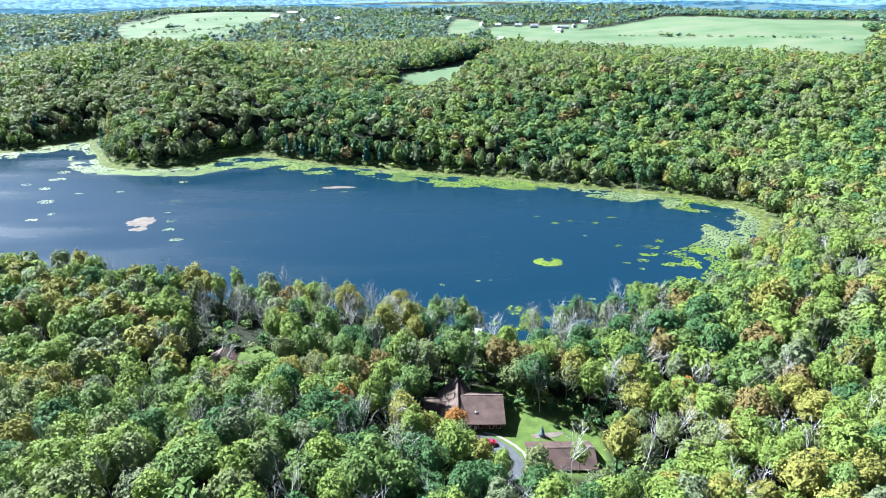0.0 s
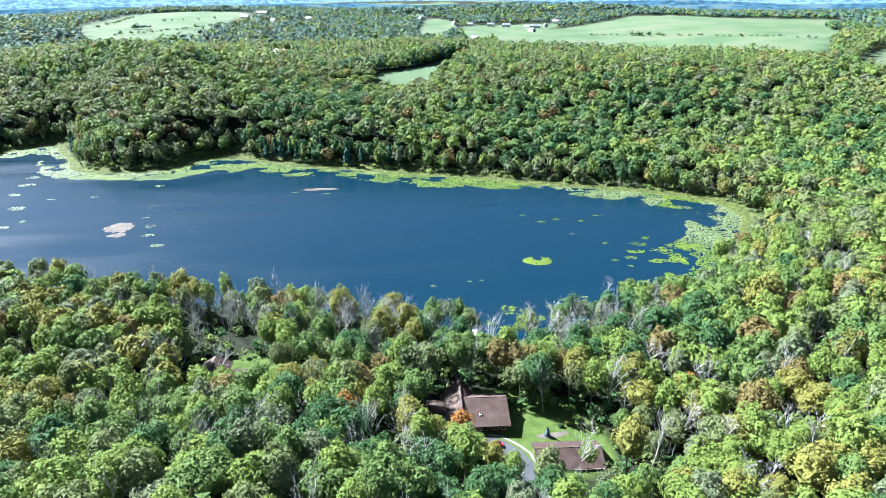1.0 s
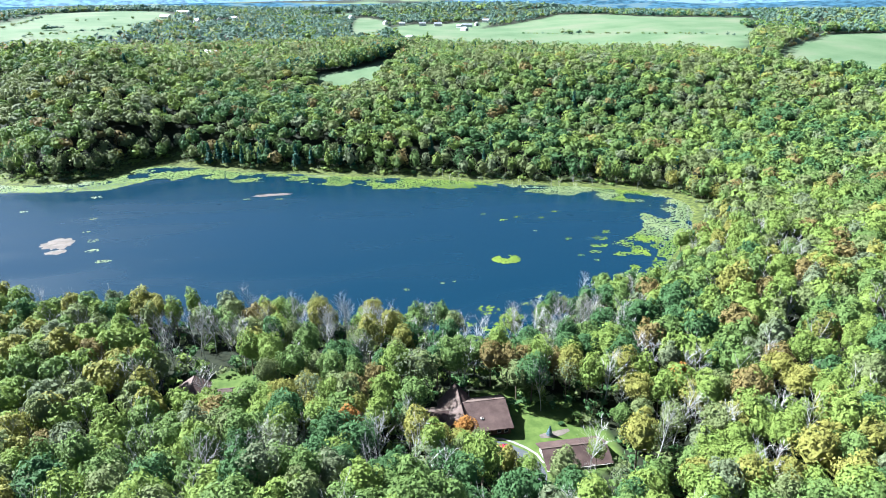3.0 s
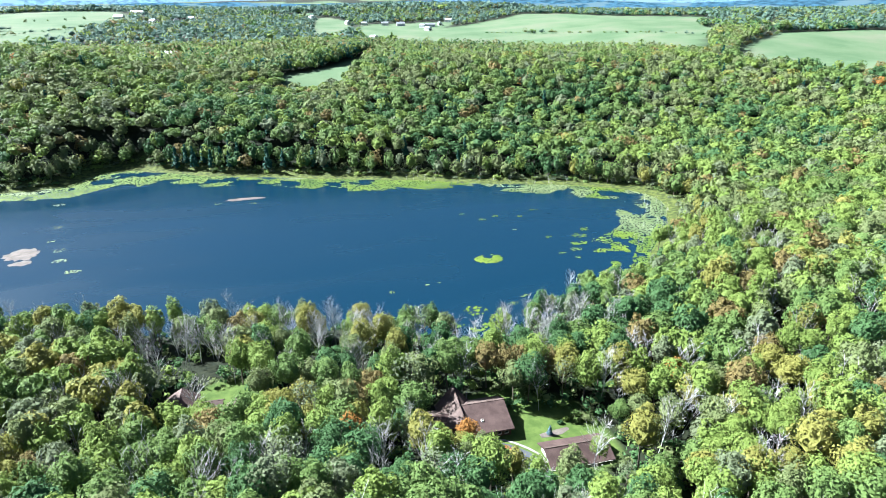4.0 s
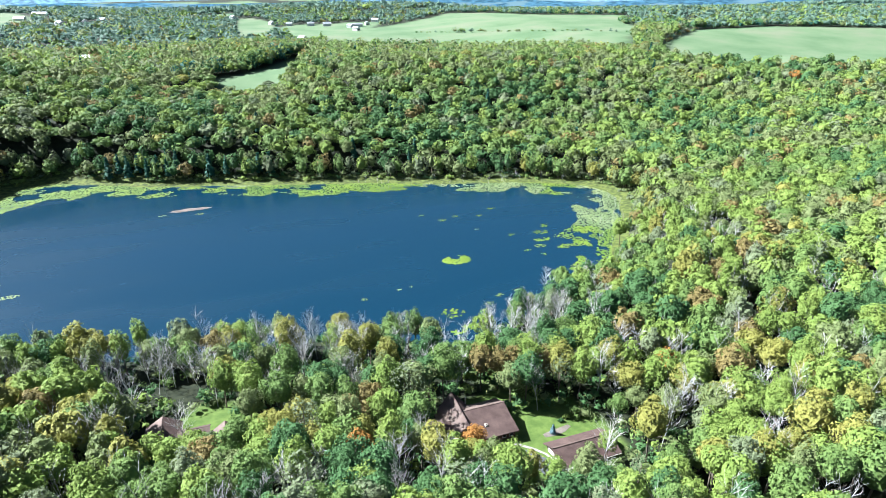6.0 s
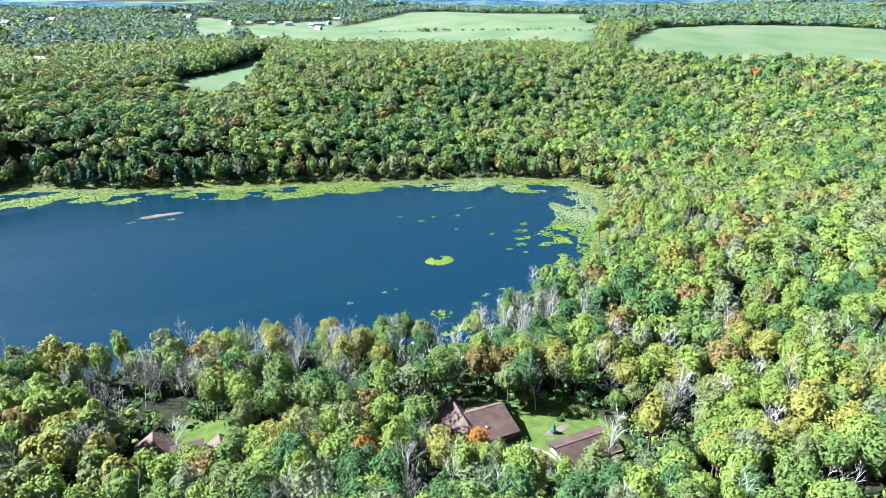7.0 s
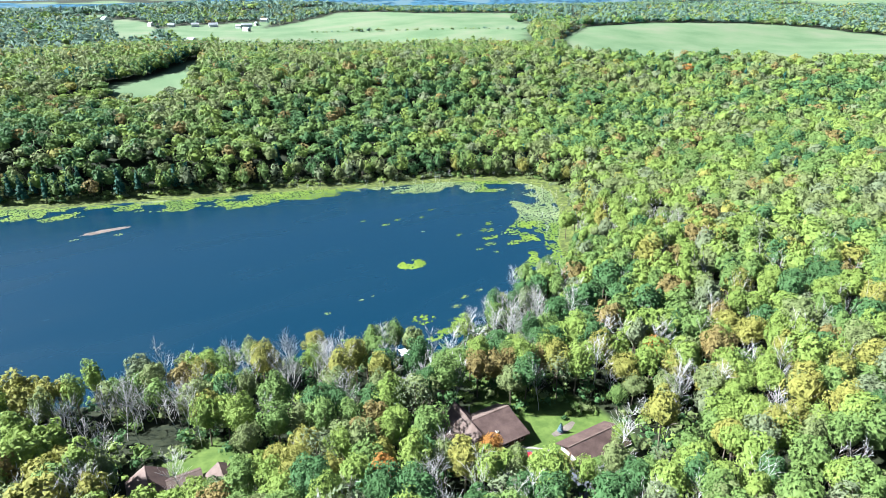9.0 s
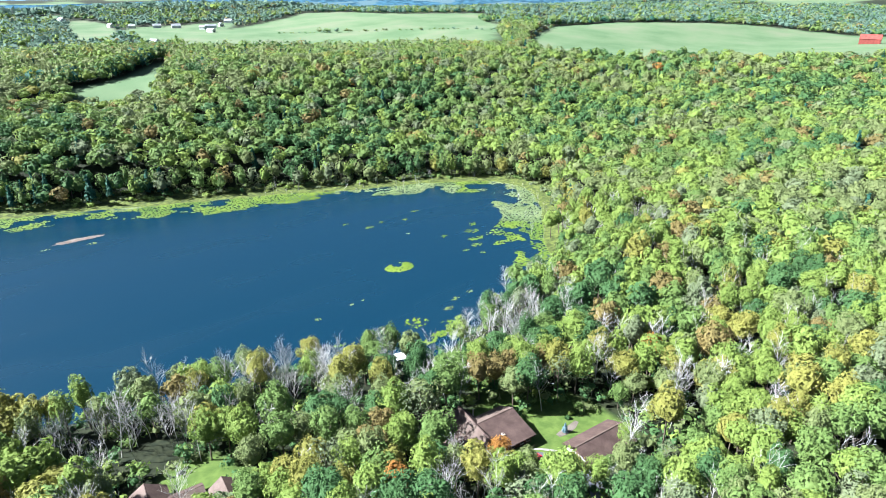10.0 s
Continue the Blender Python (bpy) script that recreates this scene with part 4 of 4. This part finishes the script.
def main_house():
    h = thing("house", "brown shingled lakeside house with a tall gabled wing", "house")
    boxed("wall", (5.2, 155.8, G - 0.8, 18.2, 170.6, G + 3.6), SIDING, h)
    boxed("wall", (-1.6, 158.5, G - 0.8, 8.4, 171.6, G + 2.6), SIDING, h)
    boxed("wall", (-6.4, 160.2, G - 0.8, -0.5, 169.5, G + 2.5), SIDING, h)
    # long east wing: a steep upper and a shallow lower front slope, a short back slope
    slabbed("roof", [(4.6, 165.8, G + 6.5), (18.9, 165.8, G + 6.5), (18.9, 161.4, G + 5.2), (4.6, 161.4, G + 5.2)], 0.22, ROOF, h, "weathered brown roof shingles")
    slabbed("roof", [(4.6, 161.5, G + 5.24), (18.9, 161.5, G + 5.24), (18.9, 154.5, G + 3.7), (4.6, 154.5, G + 3.7)], 0.22, ROOF, h)
    slabbed("roof", [(4.6, 165.7, G + 6.5), (18.9, 165.7, G + 6.5), (18.9, 171.6, G + 3.6), (4.6, 171.6, G + 3.6)], 0.22, ROOF_PALE_LIT, h)
    boxed("ridge_cap", (4.6, 165.6, G + 6.44, 18.95, 165.9, G + 6.57), ROOF_PALE_LIT, h)
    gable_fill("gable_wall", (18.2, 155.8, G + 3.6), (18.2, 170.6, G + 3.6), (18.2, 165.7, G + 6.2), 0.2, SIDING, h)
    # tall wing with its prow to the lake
    slabbed("roof", [(4.2, 158.4, G + 6.3), (4.2, 174.6, G + 8.2), (-2.6, 172.4, G + 2.6), (-2.6, 158.4, G + 2.6)], 0.24, ROOF_PALE_LIT, h, "brown roof shingles in the paler sunlit tone")
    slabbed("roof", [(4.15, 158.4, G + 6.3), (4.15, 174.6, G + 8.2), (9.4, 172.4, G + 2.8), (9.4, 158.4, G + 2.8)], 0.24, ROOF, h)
    gable_fill("gable_wall", (-2.0, 158.7, G + 2.5), (8.6, 158.7, G + 2.6), (4.2, 158.7, G + 6.0), 0.2, SIDING, h)
    gable_fill("gable_wall", (-2.0, 171.6, G + 2.5), (8.6, 171.6, G + 2.6), (4.2, 171.6, G + 7.6), 0.2, SIDING, h)
    # low west wing
    slabbed("roof", [(-7.2, 164.8, G + 4.8), (1.6, 164.8, G + 4.8), (1.6, 158.0, G + 2.2), (-7.2, 158.0, G + 2.2)], 0.2, ROOF, h)
    slabbed("roof", [(-7.2, 164.7, G + 4.8), (0.6, 164.7, G + 4.8), (-1.2, 170.4, G + 2.4), (-7.2, 170.4, G + 2.4)], 0.2, ROOF_PALE_LIT, h)
    gable_fill("gable_wall", (-6.4, 160.2, G + 2.4), (-6.4, 169.5, G + 2.4), (-6.4, 164.7, G + 4.5), 0.2, SIDING, h)
    vent = boxed("roof_vent", (9.4, 158.6, G + 4.3, 10.2, 159.6, G + 5.05), TRIM, h, 0.05, "cream roof vent box")
    boxed("vent_cover", (9.55, 158.75, G + 5.05, 10.05, 159.45, G + 5.12), ROOF, vent)
    bm = bmesh.new()
    bmesh.ops.create_cone(bm, cap_ends=True, segments=10, radius1=0.22, radius2=0.2, depth=2.4, matrix=Matrix.Translation((8.2, 172.2, G + 5.0)))
    part("flue", bm, CHROME, h, "bright metal chimney flue")
    for x in (7.5, 11.0, 14.5, 16.8):
        window(h, x, 155.8, G + 1.4, 1.1, 1.3)
    window(h, 18.2, 160.0, G + 0.8, 1.2, 1.2, "y", 1)
    window(h, 18.2, 166.0, G + 0.8, 1.2, 1.2, "y", 1)
    door = boxed("door", (9.0, 155.72, G - 0.1, 9.95, 155.79, G + 2.0), TRIM, h)
    boxed("handle", (9.8, 155.66, G + 0.9, 9.88, 155.715, G + 1.05), CHROME, door)
    for y, z in ((154.5, 3.4), (171.7, 3.3)):
        boxed("gutter", (4.6, y - 0.12, G + z, 18.9, y, G + z + 0.12), SIDING, h)


main_house()


def garage():
    g = thing("garage", "long brown garage with a shingled gable roof", "garage", at=(0.3, -1.2, -0.3))
    boxed("wall", (24.6, 139.2, G - 0.8, 42.6, 148.8, G + 2.4), SIDING, g)
    slabbed("roof", [(23.6, 144.6, G + 4.6), (43.6, 144.6, G + 4.6), (43.6, 138.2, G + 2.1), (23.6, 138.2, G + 2.1)], 0.22, ROOF, g, "weathered brown roof shingles")
    slabbed("roof", [(23.6, 144.5, G + 4.6), (43.6, 144.5, G + 4.6), (43.6, 149.8, G + 2.3), (23.6, 149.8, G + 2.3)], 0.22, ROOF, g)
    boxed("ridge_cap", (23.6, 144.35, G + 4.58, 43.6, 144.75, G + 4.68), ROOF_PALE_LIT, g)
    gable_fill("gable_wall", (24.6, 139.2, G + 2.4), (24.6, 148.8, G + 2.4), (24.6, 144.5, G + 4.3), 0.2, SIDING, g)
    gable_fill("gable_wall", (42.6, 139.2, G + 2.4), (42.6, 148.8, G + 2.4), (42.6, 144.5, G + 4.3), 0.2, SIDING, g)
    for y in (140.2, 144.6):
        d = boxed("garage_door", (24.5, y, G - 0.2, 24.59, y + 3.6, G + 2.1), WHITE, g, 0.0, "white panelled garage door")
        for k in range(4):
            boxed("door_panel", (24.46, y + 0.1, G - 0.1 + k * 0.55, 24.5, y + 3.5, G + 0.38 + k * 0.55), WHITE, d)
    boxed("gutter", (23.6, 138.05, G + 1.85, 43.6, 138.18, G + 1.98), TRIM, g)
    boxed("fascia_board", (23.52, 138.2, G + 1.6, 23.58, 138.35, G + 2.1), TRIM, g)


garage()


def second_house():
    z = 7.0
    h = thing("house", "grey-brown house with three low gabled roofs among trees", "house", at=(2, 1, -1.5))
    boxed("wall", (-90.5, 186.5, z - 1.5, -81, 196, z + 2.8), SIDING, h)
    boxed("wall", (-81, 186, z - 1.5, -72.5, 191.5, z + 2.6), SIDING, h)
    boxed("wall", (-71.5, 176.5, z - 1.5, -63.2, 187, z + 2.8), SIDING, h)
    slabbed("roof", [(-85.6, 185.6, z + 6), (-85.6, 197, z + 6), (-91.3, 197, z + 2.5), (-91.3, 185.6, z + 2.5)], 0.22, ROOF_PALE_LIT, h, "grey-brown shingles in the paler sunlit tone")
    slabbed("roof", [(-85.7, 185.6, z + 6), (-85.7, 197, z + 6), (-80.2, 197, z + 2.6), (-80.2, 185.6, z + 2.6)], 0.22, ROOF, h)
    slabbed("roof", [(-81.4, 189, z + 4.6), (-72, 189, z + 4.6), (-72, 185.2, z + 2.5), (-81.4, 185.2, z + 2.5)], 0.22, ROOF_PALE_LIT, h)
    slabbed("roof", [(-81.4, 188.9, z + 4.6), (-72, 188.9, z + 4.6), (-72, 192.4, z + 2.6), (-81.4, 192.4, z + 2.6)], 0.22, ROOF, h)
    slabbed("roof", [(-67.4, 175.6, z + 6), (-67.4, 187.9, z + 6), (-72.4, 187.9, z + 2.6), (-72.4, 175.6, z + 2.6)], 0.22, ROOF_PALE_LIT, h)
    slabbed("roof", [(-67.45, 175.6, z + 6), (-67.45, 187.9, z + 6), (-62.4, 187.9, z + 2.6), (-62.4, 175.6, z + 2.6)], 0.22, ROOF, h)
    for y in (176.5, 186.8):
        gable_fill("gable_wall", (-71.5, y, z + 2.7), (-63.2, y, z + 2.7), (-67.4, y, z + 5.7), 0.2, SIDING, h)
    for y in (186.5, 195.8):
        gable_fill("gable_wall", (-90.5, y, z + 2.7), (-81, y, z + 2.7), (-85.7, y, z + 5.7), 0.2, SIDING, h)
    for x in (-78.5, -75.5):
        window(h, x, 186.0, z + 0.8, 1.1, 1.2)
    for x in (-69.5, -65.5):
        window(h, x, 176.5, z + 0.8, 1.1, 1.2)


second_house()


# driveway and its pale concrete edge, draped on the yard
def strip(name, centre, widths, lift, material, label, category):
    p = np.array(centre, float)
    bm = bmesh.new()
    rows = []
    for i in range(len(p)):
        d = p[min(i + 1, len(p) - 1)] - p[max(i - 1, 0)]
        n = np.array([-d[1], d[0]]) / np.hypot(*d)
        row = []
        for f in np.linspace(-1, 1, 5):
            q = p[i] + n * f * widths[i] / 2
            row.append(bm.verts.new((q[0], q[1], ground_at(*q) + lift)))
        rows.append(row)
    for a, b in zip(rows, rows[1:]):
        for i in range(4):
            bm.faces.new((a[i], b[i], b[i + 1], a[i + 1]))
    bmesh.ops.recalc_face_normals(bm, faces=bm.faces)
    ext = bmesh.ops.extrude_face_region(bm, geom=list(bm.faces))
    for v in [g for g in ext["geom"] if isinstance(g, bmesh.types.BMVert)]:
        v.co.z -= 0.25
    bmesh.ops.recalc_face_normals(bm, faces=bm.faces)
    tagged(part(name, bm, material), label, category, kind="structure")


strip("driveway", [(6, 152), (10, 150.5), (14, 148), (18, 144.5), (20.5, 140.5), (21, 136), (19, 130), (14, 125)], [3.5, 7, 8, 7.5, 6, 5, 4, 3.6], 0.06, ASPHALT, "grey asphalt driveway curving between house and garage", "driveway")
strip("kerb", [(12, 154.2), (15, 153.6), (18, 151.6), (21, 148.8), (23.4, 145.5), (24.2, 141)], [0.7, 0.8, 0.9, 0.9, 0.8, 0.7], 0.10, CONCRETE, "pale concrete path edging the driveway", "path")
strip("bed", [(27, 153.2), (30, 153.4), (34, 154), (37, 155)], [1.6, 2.6, 2.4, 1.2], 0.05, MUD, "pale mulch bed round the blue spruce", "garden bed")


def red_car():
    x0, y0 = 13.4, 148.6
    c = thing("car", "small red car parked on the asphalt driveway", "car", at=(x0, y0, ground_at(x0, y0) + 0.06), turn=8)
    bm = bmesh.new()
    prof = [(-2.15, 0.35), (-2.15, 0.78), (-1.2, 0.92), (-0.55, 1.42), (0.95, 1.45), (1.65, 0.98), (2.1, 0.9), (2.15, 0.35)]
    left = [bm.verts.new((x, -0.85 + (0.12 if z > 1.2 else 0), z)) for x, z in prof]
    right = [bm.verts.new((x, 0.85 - (0.12 if z > 1.2 else 0), z)) for x, z in prof]
    bm.faces.new(left)
    bm.faces.new(right[::-1])
    for i in range(len(prof)):
        j = (i + 1) % len(prof)
        bm.faces.new((left[i], right[i], right[j], left[j]))
    bmesh.ops.recalc_face_normals(bm, faces=bm.faces)
    bmesh.ops.bevel(bm, geom=list(bm.edges), offset=0.06, segments=2, affect="EDGES")
    part("body", bm, CARPAINT, c, "glossy red painted body")
    slabbed("windscreen", [(-1.12, -0.62, 0.99), (-1.12, 0.62, 0.99), (-0.62, 0.58, 1.39), (-0.62, -0.58, 1.39)], 0.03, GLASS, c)
    slabbed("rear_window", [(1.56, -0.6, 1.07), (1.56, 0.6, 1.07), (1.05, 0.56, 1.43), (1.05, -0.56, 1.43)], 0.03, GLASS, c)
    for s in (-1, 1):
        boxed("side_window", (-0.45, s * 0.82 - 0.03, 1.0, 0.9, s * 0.82 + 0.03, 1.32), GLASS, c)
        for x in (-1.35, 1.35):
            bm = bmesh.new()
            bmesh.ops.create_cone(bm, cap_ends=True, segments=16, radius1=0.32, radius2=0.32, depth=0.22, matrix=pose(x, s * 0.8, 0.32, 90))
            w = part("wheel", bm, RUBBER, c)
            bm = bmesh.new()
            bmesh.ops.create_cone(bm, cap_ends=True, segments=12, radius1=0.19, radius2=0.17, depth=0.24, matrix=pose(x, s * 0.81, 0.32, 90))
            part("rim", bm, CHROME, w)
        boxed("headlight", (-2.17, s * 0.6 - 0.18, 0.66, -2.13, s * 0.6 + 0.18, 0.78), CHROME, c)


red_car()


def dock():
    d = thing("dock", "white floating dock at the lake edge", "dock", at=(13.5, 227.5, 0), turn=-12)
    for k in range(9):
        boxed("plank", (-2.1 + k * 0.47, -2.4, 0.42, -1.68 + k * 0.47, 2.4, 0.5), WHITE, d)
    for x in (-1.7, 1.7):
        boxed("float", (x - 0.35, -2.2, -0.2, x + 0.35, 2.2, 0.34), CONCRETE, d, 0.05)
        boxed("beam", (x - 0.08, -2.35, 0.34, x + 0.08, 2.35, 0.42), BARK, d)


dock()


# distant farm buildings
def barn(x, y, w, l, h, wall, roof, turn, label, category="barn"):
    b = thing("barn" if category == "barn" else "farmhouse", label, category, "distant farm buildings", at=(x, y, ground_at(x, y)), turn=turn)
    boxed("wall", (-w / 2, -l / 2, -2, w / 2, l / 2, h), wall, b)
    r = w * 0.35
    slabbed("roof", [(0, -l / 2 - 0.5, h + r), (0, l / 2 + 0.5, h + r), (-w / 2 - 0.6, l / 2 + 0.5, h - 0.2), (-w / 2 - 0.6, -l / 2 - 0.5, h - 0.2)], 0.3, roof, b)
    slabbed("roof", [(0.05, -l / 2 - 0.5, h + r), (0.05, l / 2 + 0.5, h + r), (w / 2 + 0.6, l / 2 + 0.5, h - 0.2), (w / 2 + 0.6, -l / 2 - 0.5, h - 0.2)], 0.3, roof, b)
    for e in (-1, 1):
        gable_fill("gable_wall", (-w / 2, e * l / 2 * 0.99, h - 0.05), (w / 2, e * l / 2 * 0.99, h - 0.05), (0, e * l / 2 * 0.99, h + r - 0.3), 0.3, wall, b)
    boxed("door", (-1.6, -l / 2 - 0.12, 0, 1.6, -l / 2 - 0.01, min(3.2, h - 0.6)), WHITE if wall is RED else GLASS, b)
    for k in (-1, 1):
        boxed("window", (k * w * 0.32 - 0.6, -l / 2 - 0.1, 1.2, k * w * 0.32 + 0.6, -l / 2 - 0.01, 2.6), GLASS, b)


for k, (x, y, w, l, turn) in enumerate(HOMES):
    if k == 0:
        barn(x, y, w, l, 6, RED, METAL, turn, "red barn with a pale metal roof")
    elif k == 2:
        barn(x, y, w, l, 8, RED, RED, turn, "large red barn with a red roof")
    elif k == 3:
        barn(x, y, w, l, 4, WHITE, METAL, turn, "long white farm shed with a metal roof")
    else:
        barn(x, y, w, l, 5, WHITE, METAL, turn, "white distant farmhouse with a pale roof", "house")


# ---- trees built one by one ----
TREE_WORDS = {"green": "mid-green", "deep": "dark green", "lime": "fresh yellow-green", "yellow": "golden yellow", "olive": "olive green", "grey": "thin grey-green", "orange": "bright orange", "rust": "rust brown", "pine": "dark green", "blue": "silvery blue"}
MESHES = {}


def shared(key, make):
    if key not in MESHES:
        MESHES[key] = make()
    return MESHES[key]


def crown_mesh(hue_name, k, sparse=False):
    p, n, core = CROWN_NEAR[k % 7]
    if sparse:
        p, n = p[::3], n[::3]
    v = leaf_cards(p * np.array([10.5, 10.5, 20.0]), n, 0.54)
    if not sparse:
        v = np.concatenate([v, core * np.array([10.5, 10.5, 20.0])])
    return raw_mesh("crown", v, np.arange(len(v)).reshape(-1, 3), [LEAF[hue_name]])


def solid_mesh(name, piece, material):
    return raw_mesh(name, piece[0], piece[1], [material])


def leafy_tree(x, y, tall, wide, hue_name, k, sparse=False):
    z = ground_at(x, y)
    t = thing("tree", "%s broadleaf tree %s" % (TREE_WORDS[hue_name], "with thinning leaves" if sparse else "with a full crown"), "tree", "trees about the house and shore", (x, y, z), RNG.uniform(0, 360))
    tr = new("trunk", shared(("trunk", k % 5), lambda: solid_mesh("trunk", TRUNKS[k % 5], BARK)))
    cr = new("crown", shared((hue_name, k % 4, sparse), lambda: crown_mesh(hue_name, k % 4, sparse)))
    tr.parent = cr.parent = t
    tr.scale, cr.scale = (tall * 0.9, tall * 0.9, tall), (wide / 10.5, wide / 10.5, tall / 20)


def bare_tree(x, y, tall, k):
    t = thing("bare_tree", "leafless pale grey tree with fine twigs", "tree", "bare trees", (x, y, ground_at(x, y)), RNG.uniform(0, 360))
    b = new("bare_crown", shared(("bare", k % 5), lambda: solid_mesh("bare_crown", BARES[k % 5], DEADWOOD)))
    b.parent, b.scale = t, (tall * 0.95, tall * 0.95, tall)


BARE_PLACES = (
    ("bare", 19, ((-96, 214), (-90, 228), (-84, 216), (-104, 226), (-78, 229), (-92, 208), (-100, 236), (-70, 212), (-110, 232))),
    ("bare", 23, ((-64, 236), (-54, 231), (-46, 222), (-8, 206), (2, 214), (12, 205), (44, 196), (58, 200), (-40, 205), (-18, 204), (36, 134), (-22, 141), (82, 158), (96, 150), (64, 140), (-72, 247), (-31, 229), (16, 197), (36, 208), (-3, 189), (-24, 213), (-87, 222), (-82, 226), (61, 210), (72, 193), (69, 169), (55, 134), (69, 112), (92, 122), (88, 138), (-76, 182), (-95, 188), (-99, 184), (-17, 151), (-47, 140), (-14, 135), (-69, 220), (51, 162), (74, 134), (-35, 222), (-38, 214), (-20, 218), (-28, 207), (32, 213), (40, 203), (48, 206), (55, 214))),
)
LEAFY_PLACES = (
    ("yellow", 22, ((-62, 232), (-42, 227), (-14, 211), (-11, 198), (-23, 202), (-49, 164), (-12, 143), (47, 130), (129, 166), (43, 172))),
    ("lime", 21, ((-65, 203), (-56, 196), (-22, 152), (-9, 136), (2, 126), (47, 166), (34, 178))),
    ("green", 17, ((-70, 170), (-62, 171), (-66, 160))), ("lime", 13, ((-77, 177), (-56, 178))),
    ("lime", 12.4, ((5.5, 142),)),
    ("lime", 14.5, ((0, 141), (6, 135), (15, 127))), ("yellow", 14.5, ((-6, 146), (10, 131))), ("olive", 17, ((-3, 134), (-14, 150), (24, 126))),
    ("olive", 20, ((-14, 190), (-26, 196))), ("deep", 20, ((-20, 184), (-8, 200))),
    ("lime", 12.2, ((38, 136.5),)), ("lime", 9.0, ((-4, 152.5),)), ("yellow", 10, ((-9, 150), (0, 147))), ("olive", 14, ((5, 143),)),
    ("orange", 11.5, ((3.5, 152.5),)), ("orange", 19, ((-31, 152), (73, 157))),
    ("rust", 19, ((39, 176), (18, 182), (135, 168), (30, 180))),
    ("green", 21, ((8, 189), (-48, 187), (-36, 183), (-138, 256))), ("deep", 20, ((-29, 191), (-123, 246), (-1, 182), (2, 196))),
)
PLACED = BARE_PLACES + LEAFY_PLACES
SPOTS = np.array([p for _, _, ps in PLACED for p in ps], float)


def spoken_for(x, y, r=5.0):
    return np.hypot(SPOTS[:, 0] - x, SPOTS[:, 1] - y).min() < r


for word, size, places in PLACED:
    for k, (x, y) in enumerate(places):
        s = size * (0.92 + 0.16 * ((k * 37) % 10) / 10)
        if word == "bare":
            bare_tree(x, y, s, k)
        else:
            leafy_tree(x, y, s, s * 0.5 if size > 12 else s * 0.72, word, k)
close &= ~np.array([spoken_for(x, y) for x, y in zip(tx, ty)])
for k in np.nonzero(close)[0]:
    leafy_tree(tx[k], ty[k], tall[k], wide[k], HUES[hue[k]], int(k), hue[k] == 5)
for k in np.nonzero(bare & ~bare_far)[0]:
    bare_tree(tx[k], ty[k], tall[k], int(k))


def spruce(x, y, tall):
    t = thing("spruce", "small silvery blue spruce standing on the lawn", "spruce", at=(x, y, ground_at(x, y)))
    part_mesh = raw_mesh("crown", *(lambda v: (v, np.arange(len(v)).reshape(-1, 3)))(leaf_cards(*[q * s for q, s in zip(cone_crown(800), (np.array([tall * 0.62, tall * 0.62, tall]), 1))], 0.3)), [LEAF["blue"]])
    c = new("crown", part_mesh)
    b = new("trunk", solid_mesh("trunk", prism((0, 0, -0.2), (0, 0, tall * 0.8), 0.12, 0.03, 6), BARK))
    c.parent = b.parent = t


spruce(30.1, 153.4, 3.6)


def shrub(x, y, r, hue_name):
    t = thing("shrub", "low rounded %s garden shrub on the lawn edge" % TREE_WORDS[hue_name], "shrub", "shrubs", (x, y, ground_at(x, y)))
    p, n, _ = CROWN_SIDE[0]
    v = leaf_cards((p - np.array([0, 0, 0.34])) * np.array([r * 2, r * 2, r * 1.8]), n, 0.35)
    c = new("crown", raw_mesh("crown", v, np.arange(len(v)).reshape(-1, 3), [LEAF[hue_name]]))
    c.parent = t


for x, y, r, hn in ((35.5, 157.5, 0.9, "deep"), (38, 158.5, 1.1, "lime"), (41, 156.5, 0.9, "green"), (43, 160, 1.2, "lime"), (20, 175, 1.1, "green")):
    shrub(x, y, r, hn)


# dead snags standing in the marsh at the lake's east end
sx, sy = scatter(40, 205, 290, 470, 7.0)
sd = shore_distance(sx, sy)
for k in np.nonzero((sd < 5) & (sd > -14) & (RNG.uniform(size=len(sx)) < 0.35))[0]:
    t = thing("snag", "thin bleached dead snag standing in the marsh", "dead tree", "dead snags", (sx[k], sy[k], min(0.0, ground_at(sx[k], sy[k])) - 0.3), RNG.uniform(0, 360))
    b = new("bare_crown", shared(("snag", k % 5), lambda: solid_mesh("bare_crown", BARES_FAR[k % 5], DEADWOOD)))
    s = RNG.uniform(6, 13)
    b.parent, b.scale = t, (s * 0.6, s * 0.6, s)
